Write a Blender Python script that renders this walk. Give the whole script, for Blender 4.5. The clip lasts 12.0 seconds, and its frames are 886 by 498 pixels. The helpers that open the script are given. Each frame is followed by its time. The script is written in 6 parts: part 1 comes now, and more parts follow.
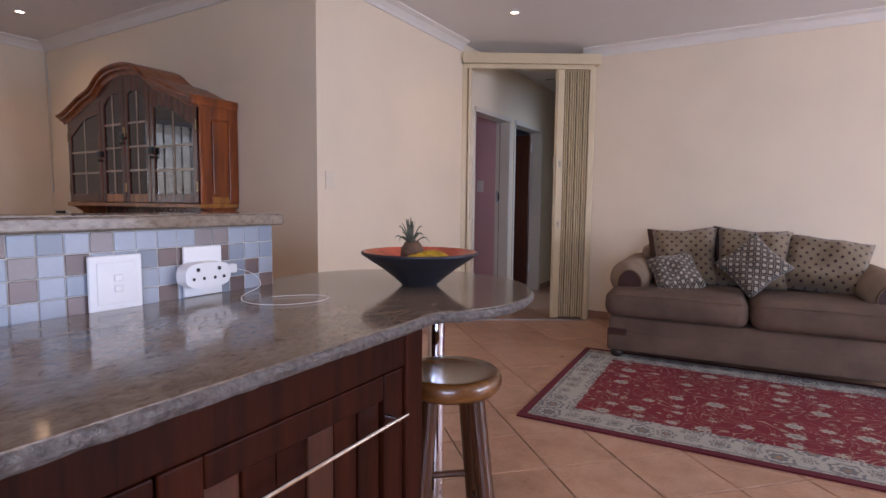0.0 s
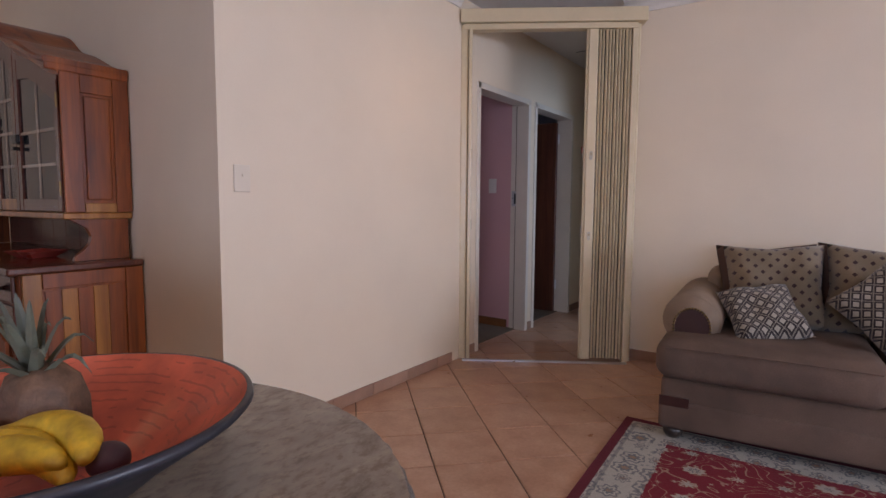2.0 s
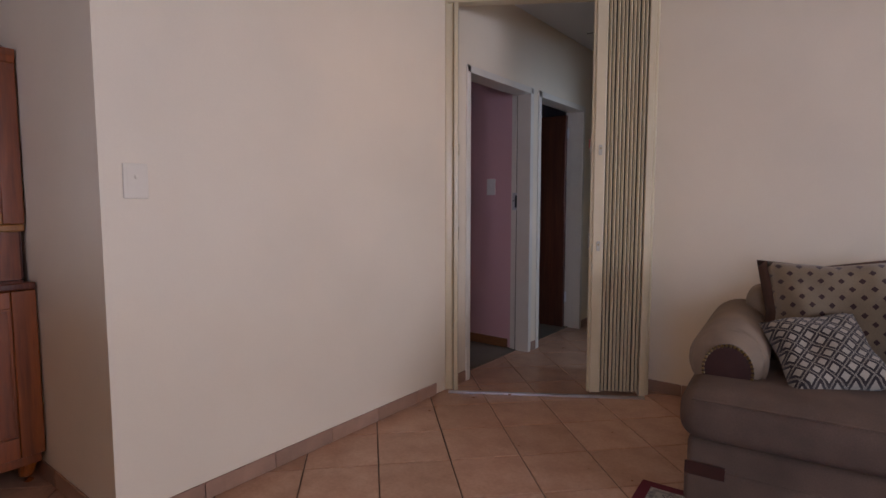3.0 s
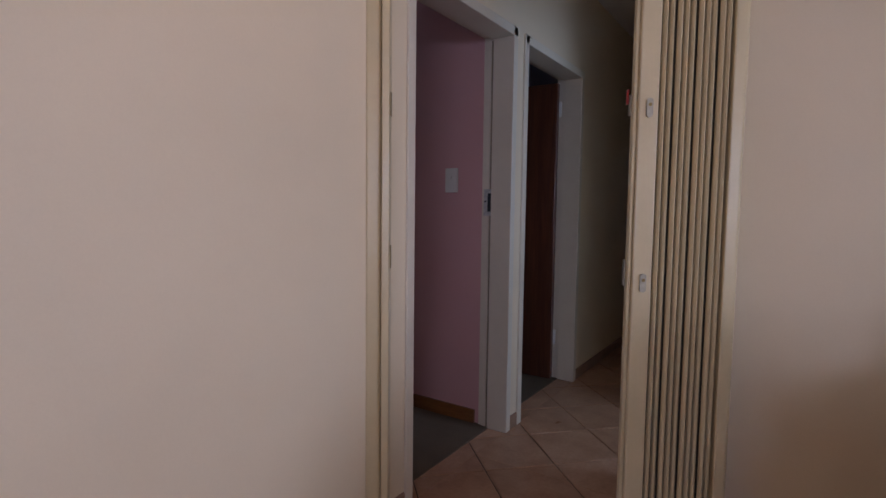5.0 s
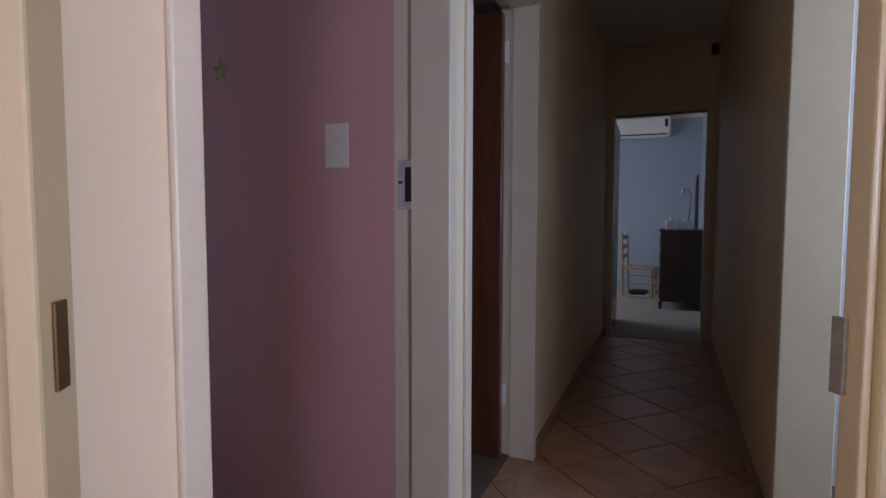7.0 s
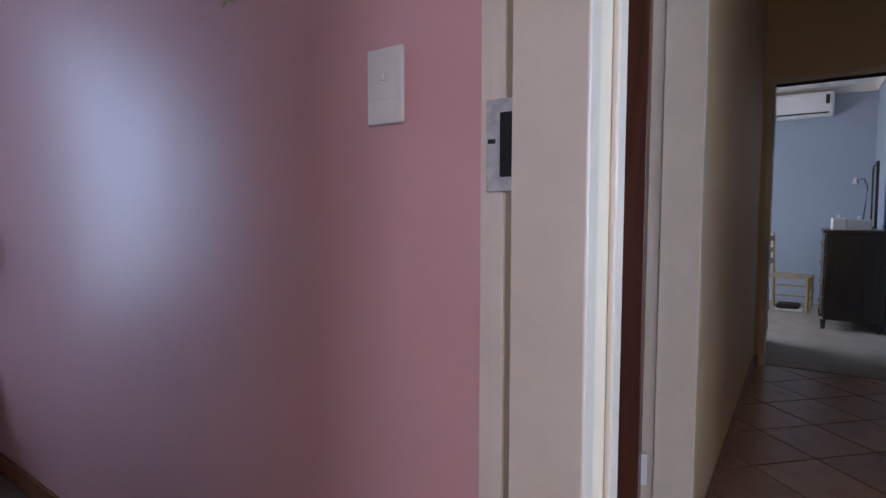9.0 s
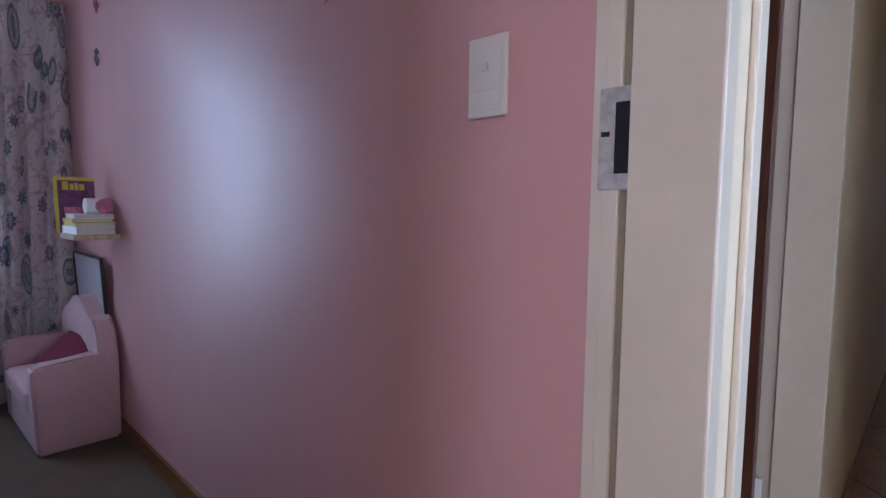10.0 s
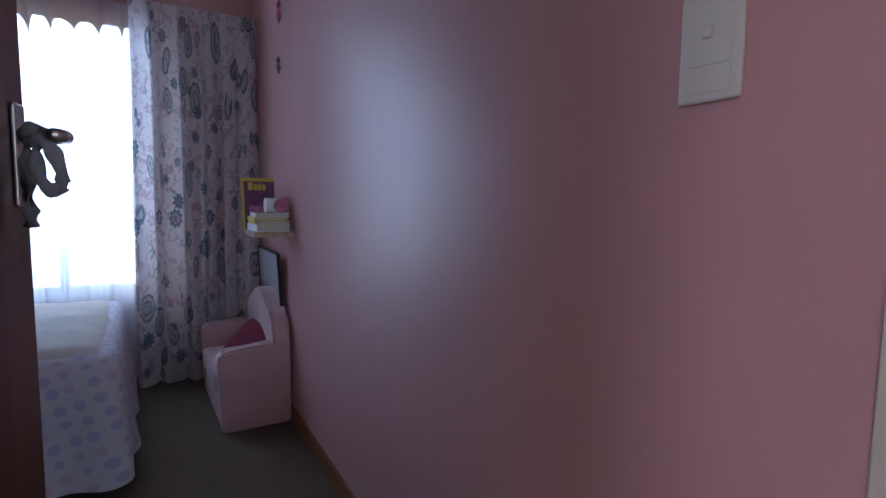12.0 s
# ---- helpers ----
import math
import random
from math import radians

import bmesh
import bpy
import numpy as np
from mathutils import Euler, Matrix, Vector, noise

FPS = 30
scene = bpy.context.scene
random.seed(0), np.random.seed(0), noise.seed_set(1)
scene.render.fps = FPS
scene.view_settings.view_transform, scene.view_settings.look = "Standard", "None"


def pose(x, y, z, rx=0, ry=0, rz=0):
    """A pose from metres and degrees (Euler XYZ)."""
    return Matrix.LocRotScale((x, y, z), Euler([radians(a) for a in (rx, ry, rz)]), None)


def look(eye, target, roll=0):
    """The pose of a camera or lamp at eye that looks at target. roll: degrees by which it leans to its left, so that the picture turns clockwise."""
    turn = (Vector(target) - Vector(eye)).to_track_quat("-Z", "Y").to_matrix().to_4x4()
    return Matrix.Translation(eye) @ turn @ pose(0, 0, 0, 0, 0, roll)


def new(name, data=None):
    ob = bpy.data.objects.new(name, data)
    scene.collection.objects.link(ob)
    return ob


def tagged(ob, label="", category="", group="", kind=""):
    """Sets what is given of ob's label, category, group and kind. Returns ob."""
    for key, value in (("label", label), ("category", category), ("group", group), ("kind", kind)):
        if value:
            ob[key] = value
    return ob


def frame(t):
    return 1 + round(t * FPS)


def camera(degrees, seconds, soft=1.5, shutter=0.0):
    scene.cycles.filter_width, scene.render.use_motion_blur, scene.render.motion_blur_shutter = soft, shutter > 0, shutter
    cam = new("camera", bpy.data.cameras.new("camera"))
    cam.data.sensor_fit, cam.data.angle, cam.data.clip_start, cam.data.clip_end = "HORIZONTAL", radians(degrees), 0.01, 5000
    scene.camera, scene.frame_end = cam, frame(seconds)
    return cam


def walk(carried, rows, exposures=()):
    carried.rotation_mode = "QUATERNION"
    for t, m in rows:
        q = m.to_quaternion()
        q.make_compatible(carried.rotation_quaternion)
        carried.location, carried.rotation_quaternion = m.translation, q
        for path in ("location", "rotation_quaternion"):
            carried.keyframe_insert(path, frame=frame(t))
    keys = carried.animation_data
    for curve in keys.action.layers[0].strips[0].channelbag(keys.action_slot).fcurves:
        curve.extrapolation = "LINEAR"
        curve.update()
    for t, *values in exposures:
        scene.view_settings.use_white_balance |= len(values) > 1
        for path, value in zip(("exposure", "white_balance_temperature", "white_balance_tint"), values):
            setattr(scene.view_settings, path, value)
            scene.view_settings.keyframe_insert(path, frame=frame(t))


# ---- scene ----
cam = camera(79.2, 12.0)

PATH = [
    (0, (1.373, 0.803, 1.136), (0.352, 2.514, 0.967), 0.6),
    (0.5, (1.317, 1.124, 1.147), (0.255, 2.81, 0.978), 0.5),
    (1, (1.236, 1.434, 1.157), (0.154, 3.107, 0.987), 0.5),
    (1.5, (1.132, 1.737, 1.168), (0.014, 3.386, 0.999), 0.4),
    (2, (1.023, 2.04, 1.177), (-0.118, 3.674, 1.007), 0.4),
    (2.5, (0.961, 2.35, 1.191), (-0.214, 3.961, 1.027), 0.3),
    (3, (0.874, 2.675, 1.204), (-0.33, 4.264, 1.036), -0.0),
    (5, (0.071, 3.988, 1.189), (-1.021, 5.657, 1.038), 0.7),
    (5.5, (-0.127, 4.318, 1.172), (-1.085, 6.068, 1.029), 0.3),
    (6, (-0.306, 4.615, 1.157), (-1.17, 6.414, 1.022), 0.2),
    (6.5, (-0.468, 4.885, 1.146), (-1.245, 6.723, 1.021), 0.1),
    (8.5, (-0.852, 5.689, 1.119), (-1.767, 7.464, 0.999), -0.1),
    (9, (-0.909, 5.767, 1.119), (-2.016, 7.428, 0.988), 0.1),
    (9.5, (-0.934, 5.802, 1.123), (-2.193, 7.349, 0.973), 0.8),
    (10, (-0.956, 5.791, 1.128), (-2.313, 7.251, 0.967), 0.7),
    (10.5, (-0.981, 5.783, 1.134), (-2.44, 7.139, 0.957), 0.6),
    (11, (-1.008, 5.793, 1.135), (-2.57, 7.029, 0.951), 0.6),
    (11.5, (-1.045, 5.83, 1.148), (-2.693, 6.948, 0.958), 0.6),
    (12, (-1.113, 5.895, 1.156), (-2.83, 6.902, 0.965), 0.8),
]
walk(cam, [(t, look(eye, target, roll)) for t, eye, target, roll in PATH], [(t, stops, kelvin, tint) for t, stops, kelvin, tint in ((0, 0.10, 8200, 31), (1.5, 0.12, 8300, 31), (3, -0.30, 8200, 30), (5, -0.38, 8200, 30), (6.5, 0.10, 8200, 30), (8.5, 1.08, 8000, 28), (10.5, 1.36, 8000, 26), (11.2, 1.20, 7950, 25), (12, 0.74, 7850, 24))])

# ---- light ----
world = bpy.data.worlds.new("sky")
scene.world = world
world.use_nodes = True
wn = world.node_tree.nodes
sky = wn.new("ShaderNodeTexSky")
sky.sky_type = "NISHITA"
sky.sun_disc = False
sky.sun_elevation = radians(52)
sky.sun_rotation = radians(200)
wn["Background"].inputs["Strength"].default_value = 0.12
world.node_tree.links.new(sky.outputs["Color"], wn["Background"].inputs["Color"])

sun_data = bpy.data.lights.new("sun", "SUN")
sun_data.energy, sun_data.angle, sun_data.color = 3.5, radians(0.5), (1.0, 0.95, 0.86)
sun = new("sun", sun_data)
sun.matrix_world = look((-2, -12, 16), (0, 0, 0))


def window_light(name, eye, target, w, h, watts, colour):
    data = bpy.data.lights.new(name, "AREA")
    data.shape, data.size, data.size_y, data.energy, data.color = "RECTANGLE", w, h, watts, colour
    ob = new(name, data)
    ob.matrix_world = look(eye, target)
    return ob


XWIN = -4.78
DAY = (0.50, 0.71, 1.0)
# the patio door's upper half shows blue sky to the floor, its lower half sunlit paving to the ceiling
window_light("daylight_patio_sky", (6.32, 3.6, 1.62), (-0.6, 3.9, -2.2), 3.0, 1.0, 205, (0.41, 0.63, 0.98))
window_light("daylight_patio_paving", (6.32, 3.6, 0.58), (-0.6, 3.9, 3.2), 3.0, 1.0, 40, (0.50, 0.70, 0.98))
window_light("daylight_kitchen_window", (3.2, -2.5, 1.5), (-0.6, 4.0, 0.6), 2.0, 1.2, 140, (0.38, 0.60, 1.0))
window_light("daylight_dining_window", (XWIN - 0.17, 1.15, 1.35), (-2, 1.5, 1.0), 1.05, 1.2, 5, DAY)
window_light("daylight_pink_window", (XWIN - 0.05, 5.57, 1.34), (-2, 5.6, 0.9), 0.86, 1.5, 13, (0.33, 0.60, 1.0))
window_light("daylight_end_bedroom", (-3.2, 12.0, 1.4), (-0.9, 12.6, 0.9), 1.5, 1.3, 20, DAY)
# lamp in an added, unseen room; it brightens the passage jambs
window_light("daylight_unseen_room", (1.38, 6.95, 1.5), (-1.2, 6.8, 1.5), 0.9, 1.0, 29, (0.34, 0.61, 1.0))


# ---- materials ----
def nodes_of(m):
    m.use_nodes = True
    nt = m.node_tree
    return nt, nt.nodes, nt.links, nt.nodes["Principled BSDF"]


def ramp(nt, src, stops):
    r = nt.nodes.new("ShaderNodeValToRGB")
    els = r.color_ramp.elements
    while len(els) < len(stops):
        els.new(0.5)
    for e, (p, c) in zip(els, stops):
        e.position, e.color = p, (*c, 1)
    nt.links.new(src, r.inputs["Fac"])
    return r.outputs["Color"]


def mixed(nt, kind, fac, a, b):
    n = nt.nodes.new("ShaderNodeMix")
    n.data_type, n.blend_type = "RGBA", kind
    for sock, v in ((n.inputs["Factor"], fac), (n.inputs["A"], a), (n.inputs["B"], b)):
        if isinstance(v, (int, float)):
            sock.default_value = v
        elif isinstance(v, tuple):
            sock.default_value = (*v, 1)
        else:
            nt.links.new(v, sock)
    return n.outputs["Result"]


def maths(nt, op, a, b=0.0, c=0.0):
    n = nt.nodes.new("ShaderNodeMath")
    n.operation = op
    for sock, v in zip(n.inputs, (a, b, c)):
        if isinstance(v, (int, float)):
            sock.default_value = v
        else:
            nt.links.new(v, sock)
    return n.outputs[0]


def coords(nt, scale=(1, 1, 1), turn=0.0, space="Object"):
    tc = nt.nodes.new("ShaderNodeTexCoord")
    mp = nt.nodes.new("ShaderNodeMapping")
    mp.inputs["Scale"].default_value = scale
    mp.inputs["Rotation"].default_value = (0, 0, turn)
    nt.links.new(tc.outputs[space], mp.inputs["Vector"])
    return mp.outputs["Vector"]


def noise_of(nt, vec, scale, detail=4.0, rough=0.55, distort=0.0):
    n = nt.nodes.new("ShaderNodeTexNoise")
    n.inputs["Scale"].default_value = scale
    n.inputs["Detail"].default_value = detail
    n.inputs["Roughness"].default_value = rough
    n.inputs["Distortion"].default_value = distort
    nt.links.new(vec, n.inputs["Vector"])
    return n.outputs["Fac"]


def bumped(nt, bsdf, height, strength, distance=0.01):
    b = nt.nodes.new("ShaderNodeBump")
    b.inputs["Strength"].default_value = strength
    b.inputs["Distance"].default_value = distance
    nt.links.new(height, b.inputs["Height"])
    nt.links.new(b.outputs["Normal"], bsdf.inputs["Normal"])


def surface(name, colour, rough=0.6, metal=0.0, vary=0.08, scale=6.0, grain=90.0, bump=0.15, sheen=0.0, by_object=0.0):
    """A painted, woven or cast surface: slow blotches, fine grain, slight relief."""
    m = bpy.data.materials.new(name)
    nt, nodes, links, bsdf = nodes_of(m)
    v = coords(nt)
    slow = noise_of(nt, v, scale, 3.0)
    fine = noise_of(nt, v, grain, 3.0, 0.6)
    lo = tuple(c * (1 - vary) for c in colour)
    hi = tuple(min(1, c * (1 + vary)) for c in colour)
    col = ramp(nt, slow, ((0.3, lo), (0.7, hi)))
    g = ramp(nt, fine, ((0.3, (1 - vary * 0.7,) * 3), (0.7, (1, 1, 1))))
    col = mixed(nt, "MULTIPLY", 1.0, col, g)
    if by_object:
        oi = nodes.new("ShaderNodeObjectInfo")
        t = ramp(nt, oi.outputs["Random"], ((0.0, (1 - by_object,) * 3), (1.0, (1, 1, 1))))
        col = mixed(nt, "MULTIPLY", 1.0, col, t)
    links.new(col, bsdf.inputs["Base Color"])
    rr = maths(nt, "MULTIPLY_ADD", slow, 0.2, rough - 0.1)
    links.new(rr, bsdf.inputs["Roughness"])
    bsdf.inputs["Metallic"].default_value = metal
    if sheen:
        bsdf.inputs["Sheen Weight"].default_value = sheen
    bumped(nt, bsdf, fine, bump, 0.002)
    return m


def wood(name, dark, light, rough=0.3, along="z", streak=18.0, coat=0.3, by_object=0.25):
    m = bpy.data.materials.new(name)
    nt, nodes, links, bsdf = nodes_of(m)
    k = {"x": (0.08, 1, 1), "y": (1, 0.08, 1), "z": (1, 1, 0.06)}[along]
    v = coords(nt, k)
    a = noise_of(nt, v, streak, 5.0, 0.6, 1.2)
    b = noise_of(nt, v, streak * 7, 3.0, 0.7)
    mid = tuple((p + q) / 2 for p, q in zip(dark, light))
    col = ramp(nt, a, ((0.28, dark), (0.5, mid), (0.72, light)))
    col = mixed(nt, "MULTIPLY", 0.6, col, ramp(nt, b, ((0.35, (0.6, 0.55, 0.5)), (0.6, (1, 1, 1)))))
    oi = nodes.new("ShaderNodeObjectInfo")
    col = mixed(nt, "MULTIPLY", 1.0, col, ramp(nt, oi.outputs["Random"], ((0.0, (1 - by_object,) * 3), (1.0, (1, 1, 1)))))
    links.new(col, bsdf.inputs["Base Color"])
    bsdf.inputs["Roughness"].default_value = rough
    bsdf.inputs["Coat Weight"].default_value = coat
    bsdf.inputs["Specular IOR Level"].default_value = 0.5 if coat else 0.1
    bsdf.inputs["Coat Roughness"].default_value = 0.15
    bumped(nt, bsdf, b, 0.08, 0.002)
    return m


def plain(name, colour, rough=0.4, metal=0.0, emit=0.0, trans=0.0, ior=1.45):
    m = bpy.data.materials.new(name)
    nt, nodes, links, bsdf = nodes_of(m)
    bsdf.inputs["Base Color"].default_value = (*colour, 1)
    bsdf.inputs["Roughness"].default_value = rough
    bsdf.inputs["Metallic"].default_value = metal
    bsdf.inputs["Transmission Weight"].default_value = trans
    bsdf.inputs["IOR"].default_value = ior
    if emit:
        bsdf.inputs["Emission Color"].default_value = (*colour, 1)
        bsdf.inputs["Emission Strength"].default_value = emit
    return m


def granite():
    m = bpy.data.materials.new("polished_granite")
    nt, nodes, links, bsdf = nodes_of(m)
    v = coords(nt, (1, 0.55, 1), 0.5)
    a = noise_of(nt, v, 26, 6.0, 0.7, 0.8)
    b = noise_of(nt, v, 90, 4.0, 0.7)
    c = noise_of(nt, v, 5, 3.0)
    col = ramp(nt, a, ((0.3, (0.125, 0.088, 0.066)), (0.45, (0.225, 0.168, 0.125)), (0.6, (0.275, 0.212, 0.158)), (0.75, (0.345, 0.280, 0.215))))
    col = mixed(nt, "MULTIPLY", 0.7, col, ramp(nt, b, ((0.36, (0.48, 0.42, 0.38)), (0.5, (1, 1, 1)))))
    col = mixed(nt, "MULTIPLY", 1.0, col, ramp(nt, c, ((0.3, (0.85, 0.84, 0.86)), (0.7, (1, 1, 1)))))
    links.new(col, bsdf.inputs["Base Color"])
    links.new(maths(nt, "MULTIPLY_ADD", b, 0.08, 0.07), bsdf.inputs["Roughness"])
    bsdf.inputs["Specular IOR Level"].default_value = 0.6
    return m


def rough_granite():
    m = bpy.data.materials.new("chipped_granite_edge")
    nt, nodes, links, bsdf = nodes_of(m)
    v = coords(nt)
    a = noise_of(nt, v, 60, 6.0, 0.75)
    b = noise_of(nt, v, 48, 5.0, 0.65)
    col = ramp(nt, a, ((0.32, (0.05, 0.042, 0.038)), (0.48, (0.120, 0.102, 0.090)), (0.66, (0.205, 0.182, 0.165))))
    links.new(col, bsdf.inputs["Base Color"])
    bsdf.inputs["Roughness"].default_value = 0.4
    bumped(nt, bsdf, b, 0.9, 0.012)
    return m


def terracotta():
    m = bpy.data.materials.new("terracotta_tile")
    nt, nodes, links, bsdf = nodes_of(m)
    v = coords(nt, space="Object")
    oi = nodes.new("ShaderNodeObjectInfo")
    gi = nodes.new("ShaderNodeNewGeometry")
    add = nodes.new("ShaderNodeVectorMath")
    add.operation = "ADD"
    links.new(v, add.inputs[0])
    sc = maths(nt, "MULTIPLY", oi.outputs["Random"], 31.0)
    sc2 = maths(nt, "MULTIPLY", gi.outputs["Random Per Island"], 17.0)
    cx = nodes.new("ShaderNodeCombineXYZ")
    links.new(sc, cx.inputs[0])
    links.new(sc2, cx.inputs[1])
    links.new(cx.outputs[0], add.inputs[1])
    a = noise_of(nt, add.outputs[0], 7, 4.0, 0.6)
    b = noise_of(nt, add.outputs[0], 60, 4.0, 0.6)
    col = ramp(nt, a, ((0.25, (0.42, 0.212, 0.128)), (0.5, (0.53, 0.292, 0.188)), (0.75, (0.61, 0.365, 0.25))))
    col = mixed(nt, "MULTIPLY", 0.6, col, ramp(nt, b, ((0.35, (0.82, 0.78, 0.74)), (0.6, (1, 1, 1)))))
    col = mixed(nt, "MULTIPLY", 1.0, col, ramp(nt, oi.outputs["Random"], ((0, (0.86, 0.84, 0.82)), (1, (1, 1, 1)))))
    links.new(col, bsdf.inputs["Base Color"])
    links.new(maths(nt, "MULTIPLY_ADD", a, 0.25, 0.2), bsdf.inputs["Roughness"])
    bumped(nt, bsdf, b, 0.12, 0.002)
    return m


def diamonds(name, ground, motif, pitch, size, lattice=False):
    """Woven cloth with small diamonds or a lattice of outlined squares, by UV."""
    m = bpy.data.materials.new(name)
    nt, nodes, links, bsdf = nodes_of(m)
    v = coords(nt, (1 / pitch, 1 / pitch, 1), 0.0, "UV")
    sep = nodes.new("ShaderNodeSeparateXYZ")
    links.new(v, sep.inputs[0])
    x, y = sep.outputs[0], sep.outputs[1]
    p = maths(nt, "ADD", x, y)
    q = maths(nt, "SUBTRACT", x, y)
    if lattice:
        p, q = maths(nt, "MULTIPLY", p, 0.7071), maths(nt, "MULTIPLY", q, 0.7071)
    fp = maths(nt, "ABSOLUTE", maths(nt, "SUBTRACT", maths(nt, "FRACT", p), 0.5))
    fq = maths(nt, "ABSOLUTE", maths(nt, "SUBTRACT", maths(nt, "FRACT", q), 0.5))
    d = maths(nt, "MAXIMUM", fp, fq)
    if lattice:
        ring = maths(nt, "MULTIPLY", maths(nt, "GREATER_THAN", d, 0.27), maths(nt, "LESS_THAN", d, 0.45))
        cross = maths(nt, "LESS_THAN", maths(nt, "MINIMUM", maths(nt, "SUBTRACT", 0.5, fp), maths(nt, "SUBTRACT", 0.5, fq)), 0.03)
        mask = maths(nt, "MAXIMUM", ring, maths(nt, "MULTIPLY", cross, 0.6))
    else:
        mask = maths(nt, "LESS_THAN", d, size)
    fine = noise_of(nt, coords(nt), 260, 2.0)
    slow = noise_of(nt, coords(nt), 9, 3.0)
    g = mixed(nt, "MULTIPLY", 1.0, ground, ramp(nt, slow, ((0.3, (0.82, 0.82, 0.82)), (0.7, (1, 1, 1)))))
    col = mixed(nt, "MIX", mask, g, motif)
    col = mixed(nt, "MULTIPLY", 0.7, col, ramp(nt, fine, ((0.3, (0.7, 0.7, 0.7)), (0.65, (1, 1, 1)))))
    links.new(col, bsdf.inputs["Base Color"])
    bsdf.inputs["Roughness"].default_value = 0.9
    bsdf.inputs["Sheen Weight"].default_value = 0.2
    bumped(nt, bsdf, fine, 0.3, 0.002)
    return m


def flowers(nt, vec, scale, petals, count=6.0, spread=0.6):
    """Distance from scattered flower centres, drawn in and out petal by petal."""
    vo = nt.nodes.new("ShaderNodeTexVoronoi")
    vo.inputs["Scale"].default_value = scale
    vo.inputs["Randomness"].default_value = spread
    nt.links.new(vec, vo.inputs["Vector"])
    off = nt.nodes.new("ShaderNodeVectorMath")
    off.operation = "SUBTRACT"
    nt.links.new(vec, off.inputs[0])
    nt.links.new(vo.outputs["Position"], off.inputs[1])
    sep = nt.nodes.new("ShaderNodeSeparateXYZ")
    nt.links.new(off.outputs[0], sep.inputs[0])
    ang = maths(nt, "ARCTAN2", sep.outputs[1], sep.outputs[0])
    turn = nt.nodes.new("ShaderNodeSeparateXYZ")
    nt.links.new(vo.outputs["Color"], turn.inputs[0])
    ph = maths(nt, "MULTIPLY_ADD", ang, count, maths(nt, "MULTIPLY", turn.outputs[0], 6.0))
    wob = maths(nt, "SUBTRACT", noise_of(nt, vec, scale * 5, 2.0, 0.5), 0.5)
    pet = maths(nt, "MULTIPLY", maths(nt, "COSINE", ph), petals)
    d = maths(nt, "ADD", vo.outputs["Distance"], pet)
    d = maths(nt, "MULTIPLY_ADD", wob, petals * 2.0, d)
    # heads of different size
    return maths(nt, "MULTIPLY", d, maths(nt, "MULTIPLY_ADD", turn.outputs[1], 0.9, 0.75))


